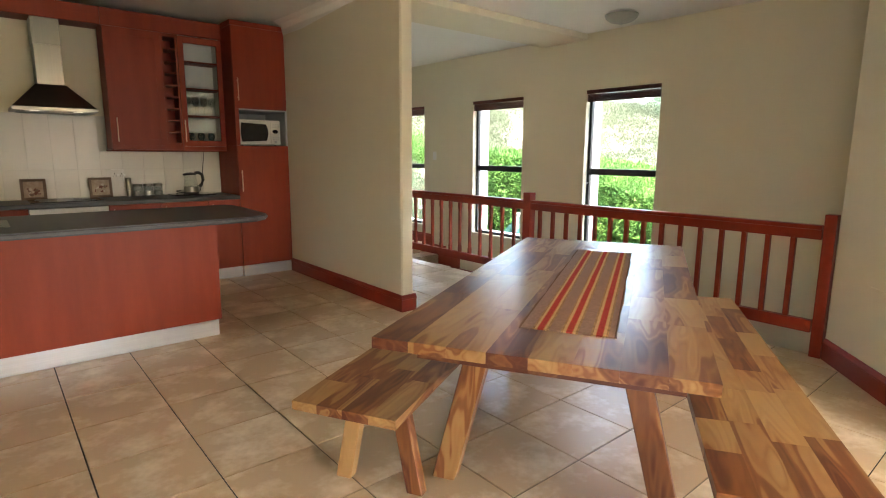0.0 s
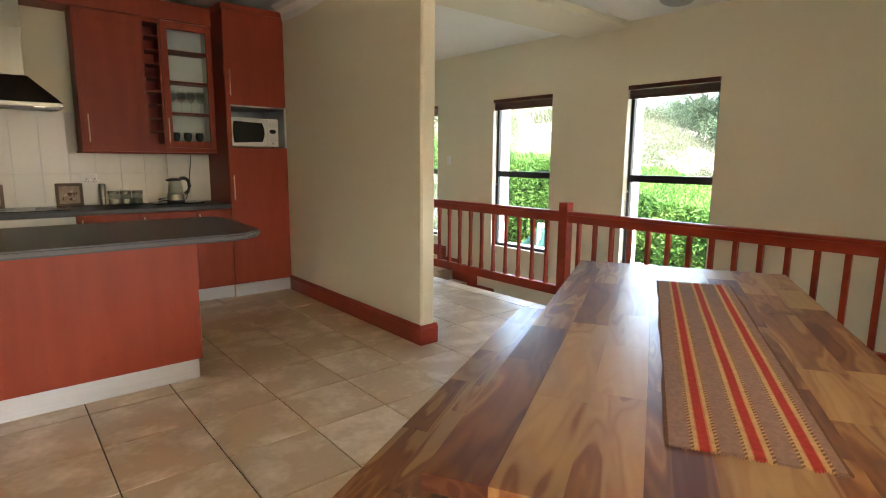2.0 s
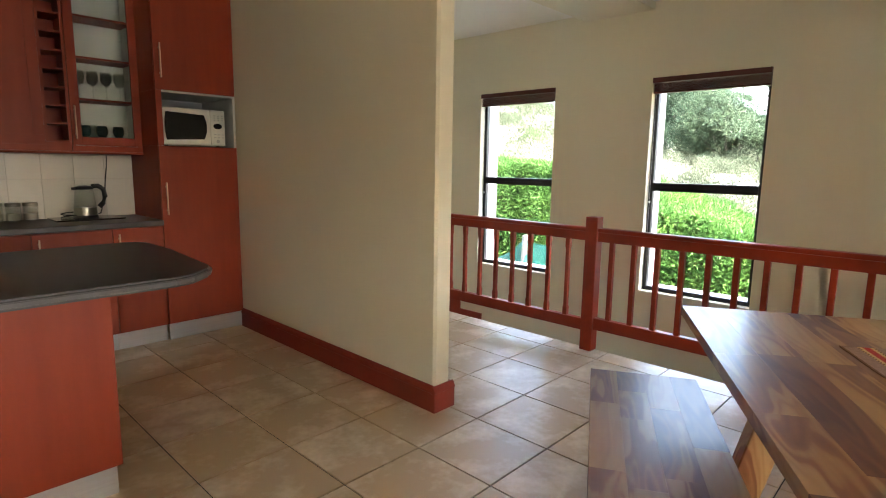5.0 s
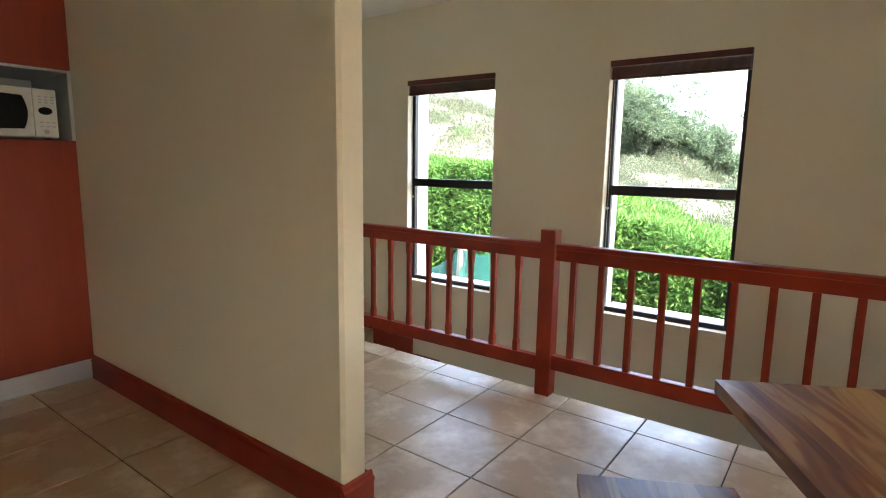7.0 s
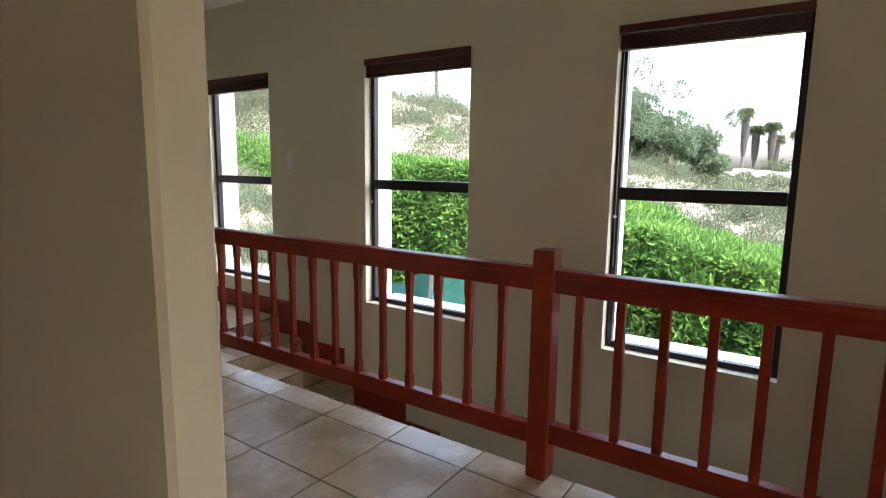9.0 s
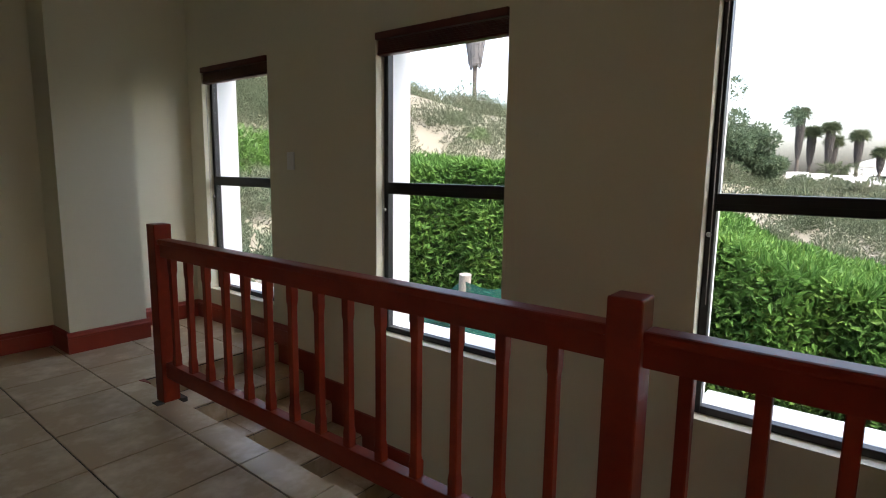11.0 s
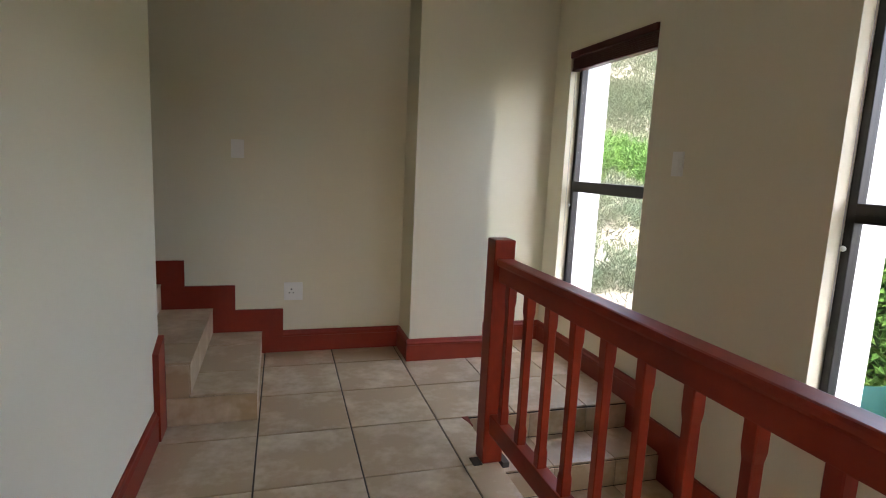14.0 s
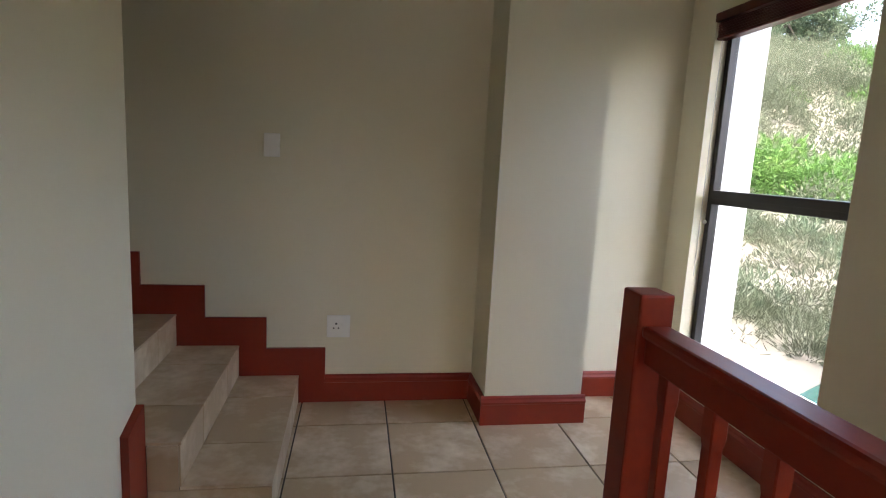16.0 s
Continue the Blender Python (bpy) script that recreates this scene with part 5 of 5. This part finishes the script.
for (xa, ya, ta), (xb, yb, tb), da, db, dip in zip(POSTS_OUT, POSTS_OUT[1:], (0.3, 0.5, 0.5, 0.6, 1.3, 0.5), (0.5, 0.5, 0.6, 1.3, 0.5, 0.4), (0.02, 0.10, 0.10, 0.08, 0.12, 0.03)):
    for i in range(0 if prev is None else 1, 17):
        f = i / 16
        top = ta + (tb - ta) * f - dip * math.sin(math.pi * f) - 0.04
        deep = da + (db - da) * f
        col = []
        for j in range(9):
            g = j / 8
            col.append(bm.verts.new((xa + (xb - xa) * f - 0.05 + 0.06 * math.sin(7 * f + 5 * g) * (0.3 + g), ya + (yb - ya) * f, max(top - deep * g, -0.75 - 0.001 * j))))
        if prev:
            for j in range(8):
                bm.faces.new((prev[j], prev[j + 1], col[j + 1], col[j]))
        prev = col
part("netting", bm, NET, nf, "green woven netting", smooth=True)
HOSE = mat("green_garden_hose", (0.10, 0.17, 0.10), 0.5, vary=0.2)
hp = []
for k in range(28):
    u = k / 27
    hx_ = 6.5 + 0.9 * u + 0.5 * math.sin(5.5 * u)
    hy_ = 9.6 - 1.2 * u + 0.5 * math.cos(6.5 * u)
    hp.append((hx_, hy_, float(ground(hx_, hy_)) + 0.012))
hs_ = tagged(new("garden_hose", mesh_of("garden_hose", tube(bmesh.new(), hp, 0.012, 8), HOSE, True)), "thin green garden hose lying on the sand", "hose")

# ---- stairs ----
STAIRMESH = {}


def tile_box(parent, x0, x1, y0, y1, z0, z1, name="tile"):
    key = (round(x1 - x0, 3), round(y1 - y0, 3), round(z1 - z0, 3))
    if key not in STAIRMESH:
        bm = boxed(-key[0] / 2, key[0] / 2, -key[1] / 2, key[1] / 2, -key[2] / 2, key[2] / 2)
        bmesh.ops.bevel(bm, geom=list(bm.edges), offset=0.0015, segments=1, affect="EDGES")
        STAIRMESH[key] = mesh_of("tile", bm, TILE)
    o = new(name, STAIRMESH[key])
    o.parent = parent
    o.location = ((x0 + x1) / 2, (y0 + y1) / 2, (z0 + z1) / 2)
    return o


SY0, SY1 = 6.852, YB - 0.001


def tread_z(i):
    return FIRST + RISE * i


bm = bmesh.new()
for i in range(8):
    box(bm, 3.435 - GO * (i + 1) + 0.002, 3.435 - GO * i - 0.010, SY0 + 0.008, SY1, -0.004 + (tread_z(i - 1) if i else 0), tread_z(i) - 0.010)
    if i:
        box(bm, 0.92, 3.435 - GO * (i + 1) + 0.002, SY0 + 0.008, SY1, tread_z(i - 1) - 0.009, tread_z(i) - 0.010)
box(bm, 0.92, 3.435 - GO + 0.002, SY0 + 0.008, SY1, -0.004, FIRST - 0.0095)
up = solid("stairs_up", bm, GROUT, "grout bed of the tiled stairs that rise along the back wall", "stairs")
splits = [SY0, 7.139, 7.561, SY1]
for i in range(7):
    x1, z = 3.435 - GO * i, tread_z(i)
    low = tread_z(i - 1) if i else 0.0
    for a, b in zip(splits, splits[1:]):
        tile_box(up, x1 - GO + 0.002 - 0.010, x1 - 0.001, a + 0.0015, b - 0.0015, z - 0.010, z)
        tile_box(up, x1 - 0.010, x1 - 0.003, a + 0.0015, b - 0.0015, low + 0.0015, z - 0.0125)
for i in range(2):
    x1 = 3.435 - GO * i
    low = tread_z(i - 1) if i else 0.0
    tile_box(up, 3.0366, x1 - 0.002 - 0.008 * i, SY0 - 0.002, SY0 + 0.007, low + 0.0015 - 0.0115 * i, tread_z(i) - 0.0115)

bm = bmesh.new()
for i in range(9):
    y1 = 6.686 - RUN * i
    box(bm, 4.437, XW - 0.0005, y1 - RUN + 0.002, y1 - 0.010, -2.0, -FALL * (i + 1) - 0.010)
down = solid("stairs_down", bm, GROUT, "grout bed of the tiled stairs that fall beside the windows", "stairs")
solid("stairwell_floor", boxed(4.437, XW - 0.0005, 1.061, 6.686 - RUN * 9, -2.0, -FALL * 10), GROUT, "floor at the foot of the stairwell", "floor")
solid("wall_stairwell_west", boxed(4.30, 4.434, 1.07, 6.67, -2.0, -0.251), WALL, "cream painted stairwell wall under the floor edge", "wall")
xs = [4.437, 4.80, 5.14, XW - 0.001]
for i in range(8):
    y1, z = 6.686 - RUN * i, -FALL * (i + 1)
    for a, b in zip(xs, xs[1:]):
        tile_box(down, a + 0.0015, b - 0.0015, y1 - RUN, y1 - 0.011, z - 0.010, z)
        tile_box(down, a + 0.0015, b - 0.0015, y1 - 0.010, y1 - 0.001, z + 0.0015, z + FALL - 0.0115)

# ---- floor tiles ----
TX, TY, TP = 3.833 - 0.4262 * 16, 4.067 - 0.4365 * 17, 0.007
FLOORMESH = {}
rest = bmesh.new()


SKEW = 0.012         # the long joints run slightly out of square


def tile_outline(w, d):
    return [(-w / 2 - SKEW * d / 2, -d / 2), (w / 2 - SKEW * d / 2, -d / 2), (w / 2 + SKEW * d / 2, d / 2), (-w / 2 + SKEW * d / 2, d / 2)]


def floor_tile(x0, x1, y0, y1, parent, near):
    x0, x1, y0, y1 = x0 + TP / 2, x1 - TP / 2, y0 + TP / 2, y1 - TP / 2
    key = (round(x1 - x0, 3), round(y1 - y0, 3))
    cx, cy = (x0 + x1) / 2, (y0 + y1) / 2
    if not near:
        prism(rest, [(cx + u, cy + v) for u, v in tile_outline(*key)], -0.009, 0)
        return
    if key not in FLOORMESH:
        bm = prism(bmesh.new(), tile_outline(*key), -0.009, 0)
        bmesh.ops.bevel(bm, geom=[e for e in bm.edges if e.verts[0].co.z > -0.001 and e.verts[1].co.z > -0.001], offset=0.0018, segments=1, affect="EDGES")
        FLOORMESH[key] = mesh_of("tile", bm, TILE)
    o = new("tile", FLOORMESH[key])
    o.parent, o.location = parent, (cx, cy, 0)


EDGE = 4.443
for j in range(26):
    y0 = TY + 0.4365 * j
    on_landing = y0 > 6.6
    c, d = max(y0, -3.0), min(y0 + 0.4365, YB)
    if d - c < 0.02:
        continue
    for i in range(21):
        x0 = TX + 0.4262 * i + SKEW * ((c + d) / 2 - 4.067)
        a, b = max(x0, 3.0 if on_landing else -2.6), min(x0 + 0.4262, XW - 0.001 if on_landing else EDGE)
        if b - a > 0.02:
            floor_tile(a, b, c, d, landing if on_landing else floor, a > -0.6 and c > 0.9)
ob = new("tile_field", mesh_of("tile_field", rest, TILE))
ob.parent = floor
tagged(ob, "beige ceramic floor tiles", kind="stuff")
